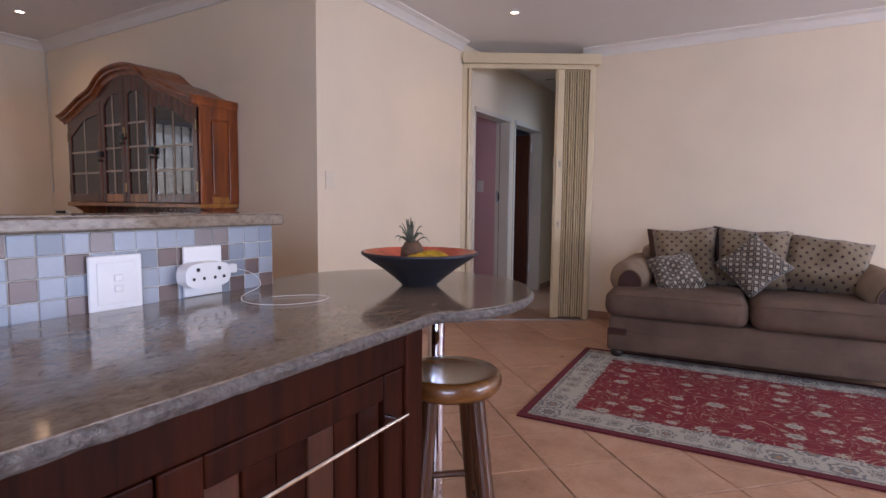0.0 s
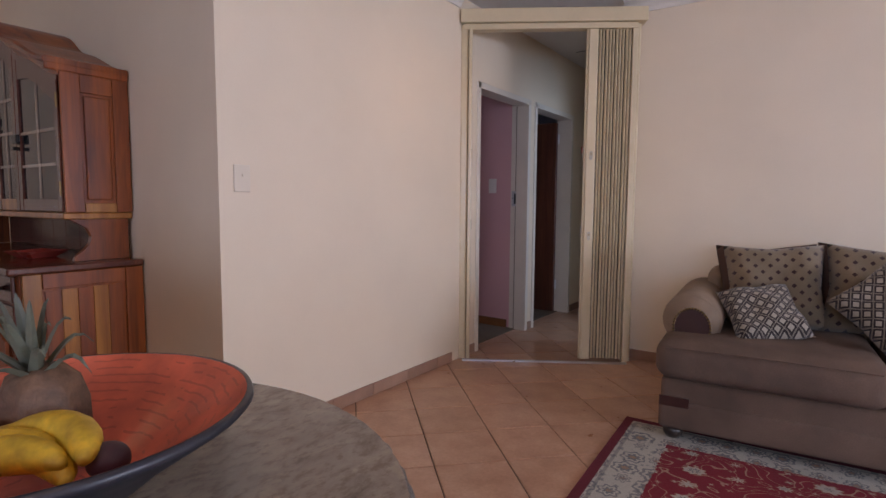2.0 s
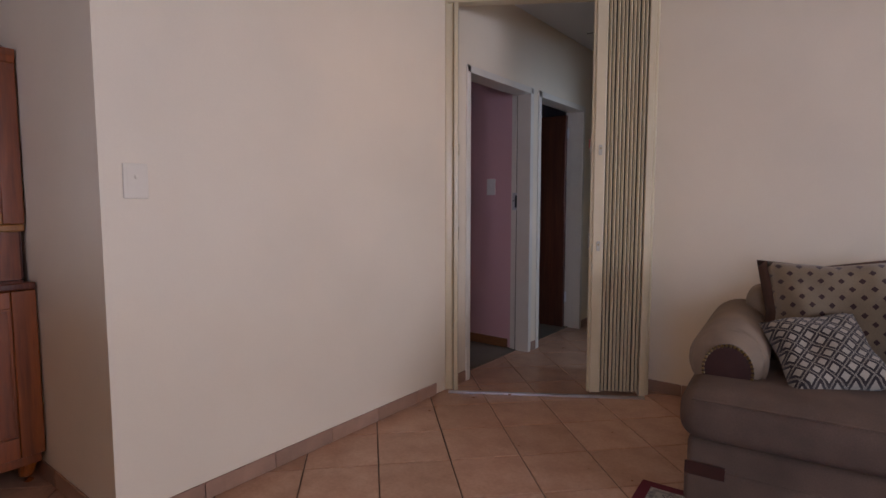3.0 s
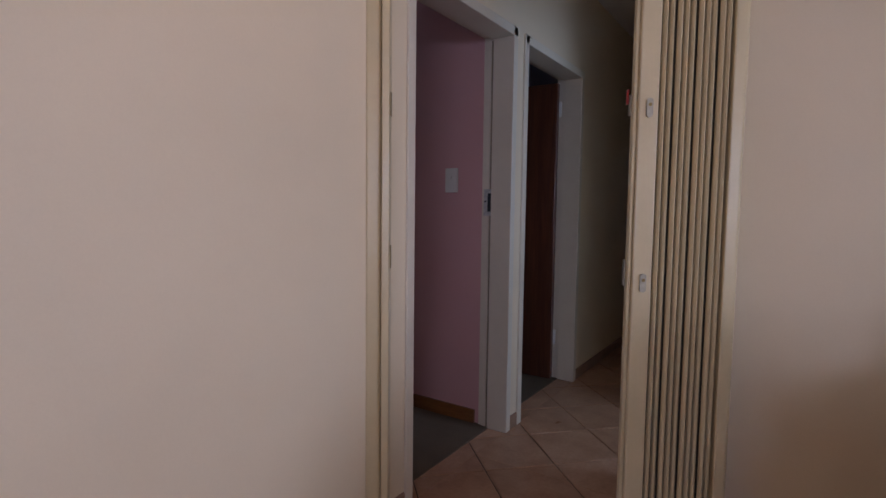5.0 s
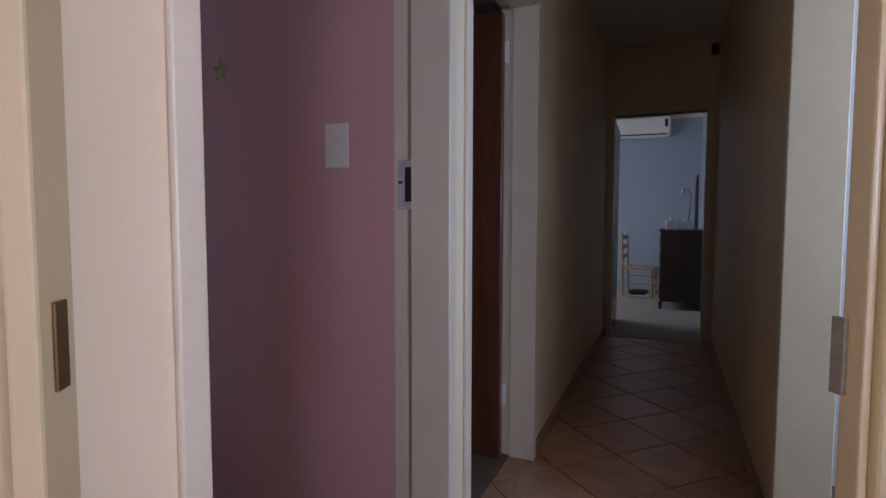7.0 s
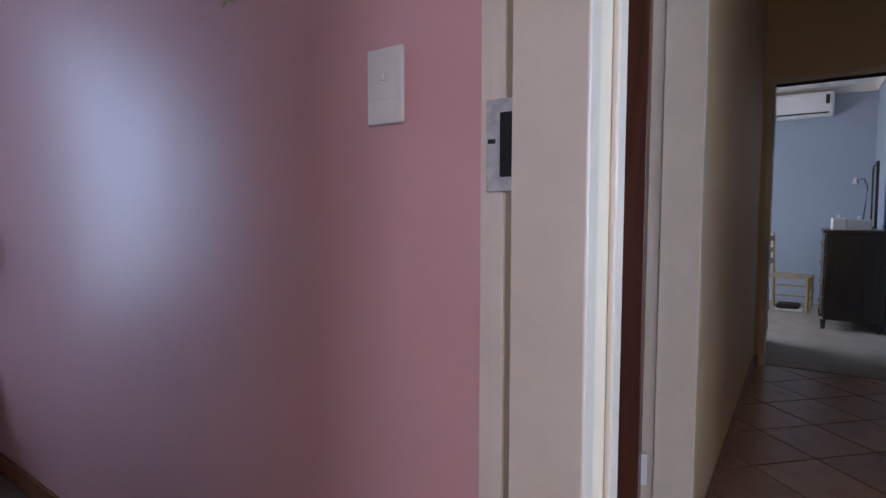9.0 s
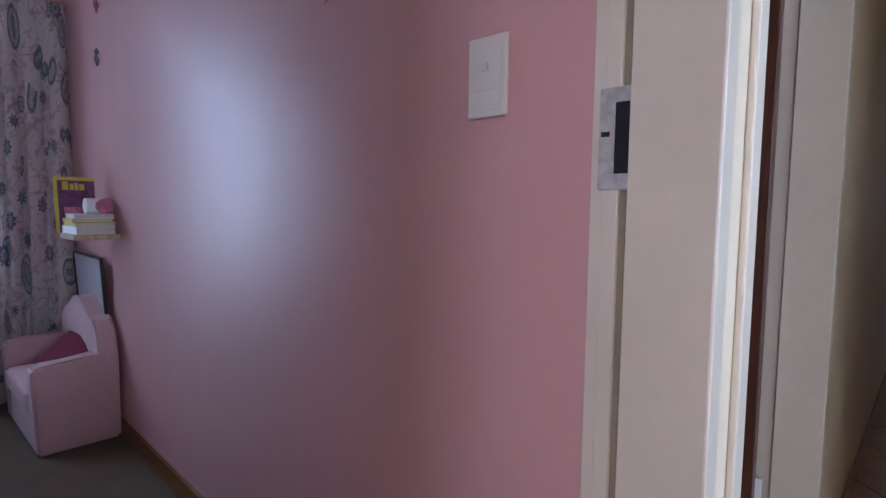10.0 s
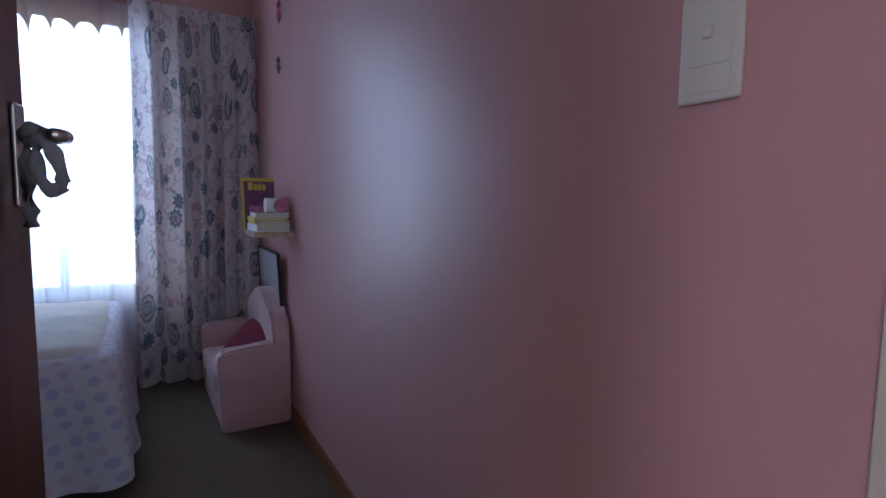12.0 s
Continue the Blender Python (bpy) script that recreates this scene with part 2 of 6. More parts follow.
def rug_material(w, h):
    m = bpy.data.materials.new("woven_floral_rug")
    nt, nodes, links, bsdf = nodes_of(m)
    v = coords(nt)
    sep = nodes.new("ShaderNodeSeparateXYZ")
    links.new(v, sep.inputs[0])
    x, y = sep.outputs[0], sep.outputs[1]
    ex = maths(nt, "SUBTRACT", w / 2, maths(nt, "ABSOLUTE", maths(nt, "SUBTRACT", x, w / 2)))
    ey = maths(nt, "SUBTRACT", h / 2, maths(nt, "ABSOLUTE", maths(nt, "SUBTRACT", y, h / 2)))
    e = maths(nt, "MINIMUM", ex, ey)
    RED, DARK, CREAM, BLUE, TAN = (0.225, 0.008, 0.018), (0.14, 0.006, 0.015), (0.45, 0.41, 0.34), (0.12, 0.125, 0.135), (0.34, 0.20, 0.13)
    # field: curling stems, blossoms with a ring and an eye, small buds
    st = noise_of(nt, v, 5.2, 0.0, 0.4, 1.6)
    stem = maths(nt, "LESS_THAN", maths(nt, "ABSOLUTE", maths(nt, "SUBTRACT", maths(nt, "FRACT", maths(nt, "MULTIPLY", st, 6.0)), 0.5)), 0.05)
    field = mixed(nt, "MIX", maths(nt, "MULTIPLY", stem, 0.85), RED, (0.40, 0.25, 0.17))
    d2 = flowers(nt, coords(nt, (1, 1.25, 1), 0.8), 15.0, 0.06, 4.0, 0.7)
    field = mixed(nt, "MIX", maths(nt, "MULTIPLY", maths(nt, "LESS_THAN", d2, 0.19), 0.8), field, TAN)
    field = mixed(nt, "MIX", maths(nt, "MULTIPLY", maths(nt, "LESS_THAN", d2, 0.11), 0.7), field, CREAM)
    d1 = flowers(nt, coords(nt, (0.85, 1.1, 1)), 6.6, 0.035, 8.0, 0.35)
    field = mixed(nt, "MIX", maths(nt, "LESS_THAN", d1, 0.245), field, TAN)
    field = mixed(nt, "MIX", maths(nt, "MULTIPLY", maths(nt, "LESS_THAN", d1, 0.215), 0.9), field, CREAM)
    field = mixed(nt, "MIX", maths(nt, "MULTIPLY", maths(nt, "LESS_THAN", d1, 0.115), 0.8), field, BLUE)
    field = mixed(nt, "MIX", maths(nt, "LESS_THAN", d1, 0.06), field, CREAM)
    # border: cream ground with grey-blue rosettes and small leaves
    b2 = flowers(nt, coords(nt, (1, 1, 1), 0.4), 22, 0.06, 4.0, 0.8)
    bord = mixed(nt, "MIX", maths(nt, "MULTIPLY", maths(nt, "LESS_THAN", b2, 0.24), 0.65), CREAM, BLUE)
    b1 = flowers(nt, v, 8.3, 0.05, 7.0, 0.25)
    bord = mixed(nt, "MIX", maths(nt, "MULTIPLY", maths(nt, "LESS_THAN", b1, 0.46), 0.75), bord, BLUE)
    bord = mixed(nt, "MIX", maths(nt, "LESS_THAN", b1, 0.36), bord, CREAM)
    bord = mixed(nt, "MIX", maths(nt, "MULTIPLY", maths(nt, "LESS_THAN", b1, 0.25), 0.85), bord, BLUE)
    bord = mixed(nt, "MIX", maths(nt, "LESS_THAN", b1, 0.12), bord, TAN)
    rag = maths(nt, "MULTIPLY", maths(nt, "SUBTRACT", noise_of(nt, v, 16, 3.0), 0.5), 0.035)
    e2 = maths(nt, "ADD", e, rag)
    col = mixed(nt, "MIX", maths(nt, "GREATER_THAN", e2, 0.250), bord, field)
    line = maths(nt, "LESS_THAN", maths(nt, "ABSOLUTE", maths(nt, "SUBTRACT", e, 0.065)), 0.008)
    col = mixed(nt, "MIX", maths(nt, "MULTIPLY", line, 0.5), col, BLUE)
    col = mixed(nt, "MIX", maths(nt, "LESS_THAN", e, 0.045), col, DARK)
    fine = noise_of(nt, v, 420, 2.0)
    slow = noise_of(nt, v, 3, 3.0)
    col = mixed(nt, "MULTIPLY", 0.7, col, ramp(nt, fine, ((0.3, (0.62, 0.62, 0.62)), (0.65, (1, 1, 1)))))
    col = mixed(nt, "MULTIPLY", 1.0, col, ramp(nt, slow, ((0.3, (0.88, 0.88, 0.88)), (0.7, (1, 1, 1)))))
    links.new(col, bsdf.inputs["Base Color"])
    bsdf.inputs["Roughness"].default_value = 0.95
    bumped(nt, bsdf, fine, 0.5, 0.003)
    return m


def paisley_material():
    m = bpy.data.materials.new("paisley_curtain_cloth")
    nt, nodes, links, bsdf = nodes_of(m)
    v = coords(nt, (1, 1, 1), 0.0, "UV")
    CREAM, GREEN, PINK, TEAL = (0.82, 0.73, 0.72), (0.28, 0.34, 0.31), (0.55, 0.26, 0.33), (0.06, 0.13, 0.19)
    st = noise_of(nt, v, 6.0, 0.0, 0.4, 1.4)
    stem = maths(nt, "LESS_THAN", maths(nt, "ABSOLUTE", maths(nt, "SUBTRACT", maths(nt, "FRACT", maths(nt, "MULTIPLY", st, 3.0)), 0.5)), 0.03)
    col = mixed(nt, "MIX", maths(nt, "MULTIPLY", stem, 0.6), CREAM, GREEN)
    # long teardrops with a dotted rim
    a = flowers(nt, coords(nt, (1, 0.42, 1), 0.35, "UV"), 9.5, 0.04, 2.0, 0.6)
    col = mixed(nt, "MIX", maths(nt, "MULTIPLY", maths(nt, "LESS_THAN", a, 0.36), 0.6), col, GREEN)
    ring = maths(nt, "LESS_THAN", maths(nt, "ABSOLUTE", maths(nt, "SUBTRACT", a, 0.35)), 0.028)
    ring2 = maths(nt, "LESS_THAN", maths(nt, "ABSOLUTE", maths(nt, "SUBTRACT", a, 0.20)), 0.03)
    col = mixed(nt, "MIX", maths(nt, "MAXIMUM", maths(nt, "MULTIPLY", ring, 0.7), maths(nt, "MULTIPLY", ring2, 0.5)), col, TEAL)
    dots = flowers(nt, v, 55, 0.0, 1.0, 0.2)
    inside = maths(nt, "LESS_THAN", maths(nt, "ABSOLUTE", maths(nt, "SUBTRACT", a, 0.27)), 0.05)
    col = mixed(nt, "MIX", maths(nt, "MULTIPLY", maths(nt, "MULTIPLY", inside, maths(nt, "LESS_THAN", dots, 0.28)), 0.8), col, CREAM)
    b = flowers(nt, coords(nt, (1, 1, 1), 1.1, "UV"), 10.5, 0.06, 6.0)
    col = mixed(nt, "MIX", maths(nt, "MULTIPLY", maths(nt, "LESS_THAN", b, 0.24), 0.55), col, PINK)
    col = mixed(nt, "MIX", maths(nt, "MULTIPLY", maths(nt, "LESS_THAN", b, 0.09), 0.8), col, CREAM)
    c = flowers(nt, coords(nt, (1, 0.7, 1), 2.0, "UV"), 7.5, 0.035, 9.0)
    col = mixed(nt, "MIX", maths(nt, "MULTIPLY", maths(nt, "LESS_THAN", c, 0.26), 0.85), col, TEAL)
    col = mixed(nt, "MIX", maths(nt, "MULTIPLY", maths(nt, "LESS_THAN", maths(nt, "ABSOLUTE", maths(nt, "SUBTRACT", c, 0.13)), 0.025), 0.6), col, CREAM)
    # loose sprays of small leaves and pink petals between the large motifs
    g1 = noise_of(nt, coords(nt, (1, 0.55, 1), 0.5, "UV"), 24, 3.0, 0.6, 0.8)
    col = mixed(nt, "MIX", maths(nt, "MULTIPLY", maths(nt, "GREATER_THAN", g1, 0.60), 0.5), col, GREEN)
    g2 = noise_of(nt, coords(nt, (1, 0.8, 1), 1.7, "UV"), 19, 2.0, 0.6, 0.6)
    col = mixed(nt, "MIX", maths(nt, "MULTIPLY", maths(nt, "GREATER_THAN", g2, 0.60), 0.45), col, PINK)
    fine = noise_of(nt, v, 500, 2.0)
    col = mixed(nt, "MULTIPLY", 0.5, col, ramp(nt, fine, ((0.3, (0.75, 0.75, 0.75)), (0.65, (1, 1, 1)))))
    links.new(col, bsdf.inputs["Base Color"])
    bsdf.inputs["Roughness"].default_value = 0.9
    tl = nodes.new("ShaderNodeBsdfTranslucent")
    links.new(col, tl.inputs["Color"])
    mx = nodes.new("ShaderNodeMixShader")
    mx.inputs["Fac"].default_value = 0.36
    links.new(bsdf.outputs[0], mx.inputs[1])
    links.new(tl.outputs[0], mx.inputs[2])
    links.new(mx.outputs[0], nodes["Material Output"].inputs["Surface"])
    return m


def hearts_material():
    m = bpy.data.materials.new("printed_duvet_cloth")
    nt, nodes, links, bsdf = nodes_of(m)
    v = coords(nt, (1, 1, 1), 0.3, "UV")
    vo = nodes.new("ShaderNodeTexVoronoi")
    vo.inputs["Scale"].default_value = 15
    vo.inputs["Randomness"].default_value = 0.25
    links.new(v, vo.inputs["Vector"])
    sep = nodes.new("ShaderNodeSeparateXYZ")
    links.new(vo.outputs["Color"], sep.inputs[0])
    spot = maths(nt, "LESS_THAN", vo.outputs["Distance"], 0.32)
    tint = mixed(nt, "MIX", maths(nt, "GREATER_THAN", sep.outputs[0], 0.6), (0.42, 0.42, 0.66), (0.66, 0.44, 0.58))
    col = mixed(nt, "MIX", maths(nt, "MULTIPLY", spot, 0.7), (0.68, 0.66, 0.70), tint)
    fine = noise_of(nt, v, 300, 2.0)
    col = mixed(nt, "MULTIPLY", 0.4, col, ramp(nt, fine, ((0.3, (0.8, 0.8, 0.8)), (0.65, (1, 1, 1)))))
    links.new(col, bsdf.inputs["Base Color"])
    bsdf.inputs["Roughness"].default_value = 0.9
    return m


def sheer_material():
    m = bpy.data.materials.new("sheer_voile")
    nt, nodes, links, bsdf = nodes_of(m)
    tr = nodes.new("ShaderNodeBsdfTranslucent")
    tr.inputs["Color"].default_value = (0.80, 0.92, 1.0, 1)
    tp = nodes.new("ShaderNodeBsdfTransparent")
    mx = nodes.new("ShaderNodeMixShader")
    v = coords(nt, (1, 1, 0.05))
    n = noise_of(nt, v, 60, 3.0)
    links.new(maths(nt, "MULTIPLY_ADD", n, 0.3, 0.12), mx.inputs["Fac"])
    links.new(tr.outputs[0], mx.inputs[1])
    links.new(tp.outputs[0], mx.inputs[2])
    links.new(mx.outputs[0], nodes["Material Output"].inputs["Surface"])
    return m


def ringed(name, colour, dark):
    """Turned lacquer: fine dark rings round the middle, broken by wear."""
    m = bpy.data.materials.new(name)
    nt, nodes, links, bsdf = nodes_of(m)
    v = coords(nt)
    ln = nodes.new("ShaderNodeVectorMath")
    ln.operation = "LENGTH"
    links.new(v, ln.inputs[0])
    n = noise_of(nt, v, 22, 3.0)
    ph = maths(nt, "MULTIPLY_ADD", ln.outputs["Value"], 520.0, maths(nt, "MULTIPLY", n, 9.0))
    line = maths(nt, "GREATER_THAN", maths(nt, "SINE", ph), 0.80)
    wear = maths(nt, "GREATER_THAN", noise_of(nt, v, 30, 2.0), 0.50)
    slow = ramp(nt, n, ((0.3, tuple(c * 0.75 for c in colour)), (0.7, tuple(min(1, c * 1.25) for c in colour))))
    col = mixed(nt, "MIX", maths(nt, "MULTIPLY", maths(nt, "MULTIPLY", line, wear), 0.35), slow, dark)
    links.new(col, bsdf.inputs["Base Color"])
    bsdf.inputs["Roughness"].default_value = 0.28
    return m


CREAM = surface("cream_wall_paint", (0.81, 0.66, 0.485), 0.62, vary=0.035, scale=1.6, grain=160, bump=0.10)
OLIVE = surface("ochre_wall_paint", (0.76, 0.58, 0.38), 0.5, vary=0.04, scale=1.6, grain=160, bump=0.10)


def satin_pink():
    """Roller-laid satin paint: its shine is drawn out up and down in faint streaks."""
    m = bpy.data.materials.new("pink_satin_wall_paint")
    nt, nodes, links, bsdf = nodes_of(m)
    v = coords(nt)
    slow = noise_of(nt, v, 1.4, 2.0)
    fine = noise_of(nt, v, 170, 3.0, 0.6)
    streak = noise_of(nt, coords(nt, (1, 1, 0.06)), 9, 3.0, 0.5)
    col = ramp(nt, slow, ((0.0, (0.66, 0.34, 0.328)), (1.0, (0.72, 0.38, 0.362))))
    col = mixed(nt, "MULTIPLY", 1.0, col, ramp(nt, fine, ((0.2, (0.97, 0.97, 0.97)), (0.8, (1, 1, 1)))))
    links.new(col, bsdf.inputs["Base Color"])
    links.new(maths(nt, "MULTIPLY_ADD", streak, 0.16, 0.31), bsdf.inputs["Roughness"])
    bsdf.inputs["Specular IOR Level"].default_value = 0.37
    tn = nodes.new("ShaderNodeTangent")
    tn.direction_type, tn.axis = "RADIAL", "Z"
    links.new(tn.outputs["Tangent"], bsdf.inputs["Tangent"])
    bsdf.inputs["Anisotropic"].default_value = 0.8
    bsdf.inputs["Anisotropic Rotation"].default_value = 0.25
    bumped(nt, bsdf, maths(nt, "MULTIPLY_ADD", fine, 0.05, streak), 0.16, 0.012)
    return m


PINKW = satin_pink()
BLUEW = surface("blue_grey_wall_paint", (0.34, 0.42, 0.50), 0.6, vary=0.03, scale=1.5, grain=160, bump=0.08)
GREYW = surface("dull_grey_paint", (0.45, 0.48, 0.52), 0.6, vary=0.04)
CEIL = surface("ceiling_paint", (0.78, 0.75, 0.72), 0.8, vary=0.025, scale=1.2, grain=120, bump=0.08)
COVE = surface("cornice_plaster", (0.76, 0.70, 0.62), 0.7, vary=0.03)
FRAME = surface("painted_steel_door_frame", (0.73, 0.63, 0.51), 0.38, vary=0.04, scale=4, grain=60, bump=0.08)
TERRA = terracotta()
GROUT = surface("brown_grout", (0.15, 0.095, 0.065), 0.9, vary=0.15, scale=9)
SKIRT = surface("terracotta_skirting", (0.42, 0.23, 0.15), 0.4, vary=0.12, scale=8, by_object=0.2)
CARPET = surface("brown_loop_carpet", (0.150, 0.105, 0.072), 0.95, vary=0.14, scale=5, grain=420, bump=0.8)
CARPET2 = surface("beige_carpet", (0.40, 0.35, 0.30), 0.95, vary=0.1, scale=5, grain=420, bump=0.8)
GRAN = granite()
GRANE = rough_granite()
KIAAT = wood("dark_kiaat_wood", (0.015, 0.0026, 0.0012), (0.066, 0.0125, 0.0045), 0.45, coat=0.0)
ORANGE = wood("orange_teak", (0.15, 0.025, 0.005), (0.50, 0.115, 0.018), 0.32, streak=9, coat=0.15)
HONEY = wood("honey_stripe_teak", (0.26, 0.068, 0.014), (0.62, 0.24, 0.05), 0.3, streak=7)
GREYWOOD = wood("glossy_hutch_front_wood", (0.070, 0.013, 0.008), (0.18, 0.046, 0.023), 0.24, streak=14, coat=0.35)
MAHOG = wood("mahogany_door_veneer", (0.095, 0.025, 0.012), (0.21, 0.060, 0.028), 0.35, streak=12)
PINE = wood("pale_pine", (0.42, 0.28, 0.15), (0.66, 0.48, 0.29), 0.45)
STOOLW = wood("varnished_stool_wood", (0.13, 0.042, 0.012), (0.30, 0.11, 0.028), 0.26, along="x", streak=11, coat=0.45)
STOOLLEG = wood("varnished_stool_leg_wood", (0.055, 0.016, 0.007), (0.14, 0.045, 0.017), 0.32, coat=0.3)
BLACKW = wood("black_brown_wood", (0.018, 0.012, 0.011), (0.05, 0.032, 0.026), 0.35)
SKIRTW = wood("orange_wood_skirting", (0.24, 0.075, 0.022), (0.42, 0.16, 0.05), 0.35, along="x")
GATE = surface("cream_gate_enamel", (0.64, 0.505, 0.315), 0.32, vary=0.05, scale=3, grain=50, bump=0.05)
GAPSHADE = surface("dark_slat_gap_shade", (0.05, 0.037, 0.022), 0.7, vary=0.1)
GROOVESHADE = surface("pale_brown_groove_shade", (0.34, 0.26, 0.18), 0.7, vary=0.1)
POSTSHADE = surface("brown_post_gap_shade", (0.17, 0.12, 0.07), 0.7, vary=0.1)
CHROME = plain("chrome", (0.86, 0.86, 0.88), 0.08, 1.0)
STEEL = surface("brushed_steel", (0.62, 0.61, 0.60), 0.3, 1.0, vary=0.06)
WHITEP = surface("white_plastic", (0.80, 0.80, 0.78), 0.35, vary=0.02, bump=0.03)
CREAMP = surface("cream_plastic", (0.74, 0.68, 0.60), 0.4, vary=0.02, bump=0.03)
IVORYP = surface("ivory_plastic", (0.76, 0.64, 0.49), 0.4, vary=0.02, bump=0.03)
BLACKP = plain("black_plastic", (0.02, 0.02, 0.022), 0.4)
IRON = plain("dark_iron", (0.03, 0.028, 0.026), 0.4, 0.7)
GLASS = plain("cabinet_glass", (0.10, 0.10, 0.11), 0.01, 0.0, 0.0, 0.80, 1.7)
PANE = plain("window_glass", (0.95, 0.97, 0.98), 0.0, 0.0, 0.0, 1.0)
SUEDE = surface("taupe_suede_upholstery", (0.138, 0.082, 0.055), 0.95, vary=0.28, scale=4, grain=200, bump=0.3)
SUEDEL = surface("pale_suede_arm", (0.235, 0.155, 0.10), 0.95, vary=0.12, scale=7, grain=200, bump=0.3)
LEATHER = surface("oxblood_leather", (0.045, 0.011, 0.006), 0.35, vary=0.15, scale=14, grain=120, bump=0.3)
BROWNC = surface("brown_cushion_back", (0.075, 0.032, 0.020), 0.9, vary=0.1, scale=9, grain=200)
BRASS = plain("aged_brass", (0.30, 0.20, 0.09), 0.35, 1.0)
SPOTC = diamonds("tan_cloth_brown_diamonds", (0.25, 0.175, 0.105), (0.045, 0.014, 0.011), 0.072, 0.18)
LATTC = diamonds("ivory_lattice_cloth", (0.40, 0.33, 0.25), (0.022, 0.010, 0.008), 0.043, 0.0, True)
BOWLO = surface("black_lacquer_bowl", (0.022, 0.023, 0.030), 0.38, vary=0.2, scale=12, grain=60)
BOWLI = ringed("red_lacquer_bowl", (0.58, 0.115, 0.06), (0.10, 0.02, 0.012))
BANANA = surface("ripe_banana_skin", (0.66, 0.40, 0.035), 0.45, vary=0.38, scale=34)
BANTIP = surface("banana_stalk", (0.10, 0.065, 0.025), 0.7, vary=0.2)
PINEA = surface("pineapple_rind", (0.15, 0.075, 0.04), 0.7, vary=0.4, scale=40, grain=120, bump=0.9)
LEAF = surface("pineapple_leaf", (0.115, 0.125, 0.085), 0.6, vary=0.25, scale=30)
PASSION = surface("dark_passion_fruit", (0.06, 0.02, 0.03), 0.5, vary=0.2, scale=30)
PINKC = surface("pink_child_sofa_cloth", (0.66, 0.40, 0.40), 0.9, vary=0.06, scale=6, grain=240, sheen=0.2)
MAGENTA = surface("magenta_cushion", (0.26, 0.015, 0.05), 0.85, vary=0.15, scale=12, grain=240)
QUILT = surface("cream_quilt", (0.66, 0.58, 0.52), 0.9, vary=0.08, scale=14, grain=200, bump=0.4)
HEARTS = hearts_material()
PAISLEY = paisley_material()
SHEER = sheer_material()
GREYC = surface("grey_knit_cloth", (0.26, 0.235, 0.24), 0.95, vary=0.25, scale=25, grain=240, bump=0.8)
PAPER = surface("paper_edges", (0.62, 0.58, 0.50), 0.8, vary=0.1, scale=30)
YELLOW = surface("yellow_book_cover", (0.62, 0.46, 0.05), 0.5, vary=0.1)
PURPLE = surface("purple_cover_print", (0.17, 0.03, 0.11), 0.4, vary=0.5, scale=22)
PINKP = surface("pink_tin_print", (0.60, 0.16, 0.26), 0.4, vary=0.3, scale=30)
GREY = surface("pale_board", (0.40, 0.40, 0.43), 0.5, vary=0.05)
SCONE = [surface("mosaic_tile_" + n, c, 0.3, vary=0.03, scale=9, grain=90, by_object=0.22) for n, c in
         (("white", (0.37, 0.42, 0.47)), ("grey_blue", (0.26, 0.31, 0.36)), ("brown", (0.185, 0.120, 0.105)), ("beige", (0.28, 0.23, 0.215)))]
TGROUT = surface("pale_tile_grout", (0.62, 0.58, 0.52), 0.9, vary=0.08)
LAMPGLOW = plain("downlight_glow", (1.0, 0.88, 0.68), 0.4, 0.0, 14.0)
STRIKE = surface("scratched_pale_strike_metal", (0.50, 0.48, 0.46), 0.45, 0.0, vary=0.2, scale=60)
PAVING = surface("sunlit_paving", (0.42, 0.34, 0.27), 0.9, vary=0.15, scale=2)


# ---- building helpers ----
def part(name, bm, material, parent=None, label="", smooth=False):
    """Links a bmesh as one mesh object, under a thing or a part if one is given."""
    me = bpy.data.meshes.new(name)
    bmesh.ops.recalc_face_normals(bm, faces=bm.faces[:])
    bm.to_mesh(me)
    bm.free()
    me.materials.append(material)
    if smooth:
        me.polygons.foreach_set("use_smooth", [True] * len(me.polygons))
    ob = new(name, me)
    if parent is not None:
        ob.parent = parent
    if label:
        ob["label"] = label
    return ob


def thing(name, label, category, m=None, group="", kind=""):
    ob = new(name)
    ob.empty_display_size = 0.1
    if m is not None:
        ob.matrix_basis = m
    return tagged(ob, label, category, group, kind)


def box(bm, x0, x1, y0, y1, z0, z1, bevel=0.0, seg=2):
    m = Matrix.LocRotScale(((x0 + x1) / 2, (y0 + y1) / 2, (z0 + z1) / 2), None, (abs(x1 - x0), abs(y1 - y0), abs(z1 - z0)))
    r = bmesh.ops.create_cube(bm, size=1, matrix=m)
    if bevel:
        es = list({e for v in r["verts"] for e in v.link_edges})
        bmesh.ops.bevel(bm, geom=es, offset=bevel, segments=seg, profile=0.5, affect="EDGES")
    return bm


def boxed(*a, **k):
    return box(bmesh.new(), *a, **k)


def tube(bm, p0, p1, r0, r1=None, n=16, caps=True):
    p0, p1 = Vector(p0), Vector(p1)
    r1 = r0 if r1 is None else r1
    q = (p1 - p0).to_track_quat("Z", "Y").to_matrix()
    a = [bm.verts.new(p0 + q @ Vector((math.cos(t) * r0, math.sin(t) * r0, 0))) for t in (2 * math.pi * i / n for i in range(n))]
    b = [bm.verts.new(p1 + q @ Vector((math.cos(t) * r1, math.sin(t) * r1, 0))) for t in (2 * math.pi * i / n for i in range(n))]
    for i in range(n):
        bm.faces.new((a[i], a[(i + 1) % n], b[(i + 1) % n], b[i]))
    if caps:
        bm.faces.new(a[::-1])
        bm.faces.new(b)
    return bm


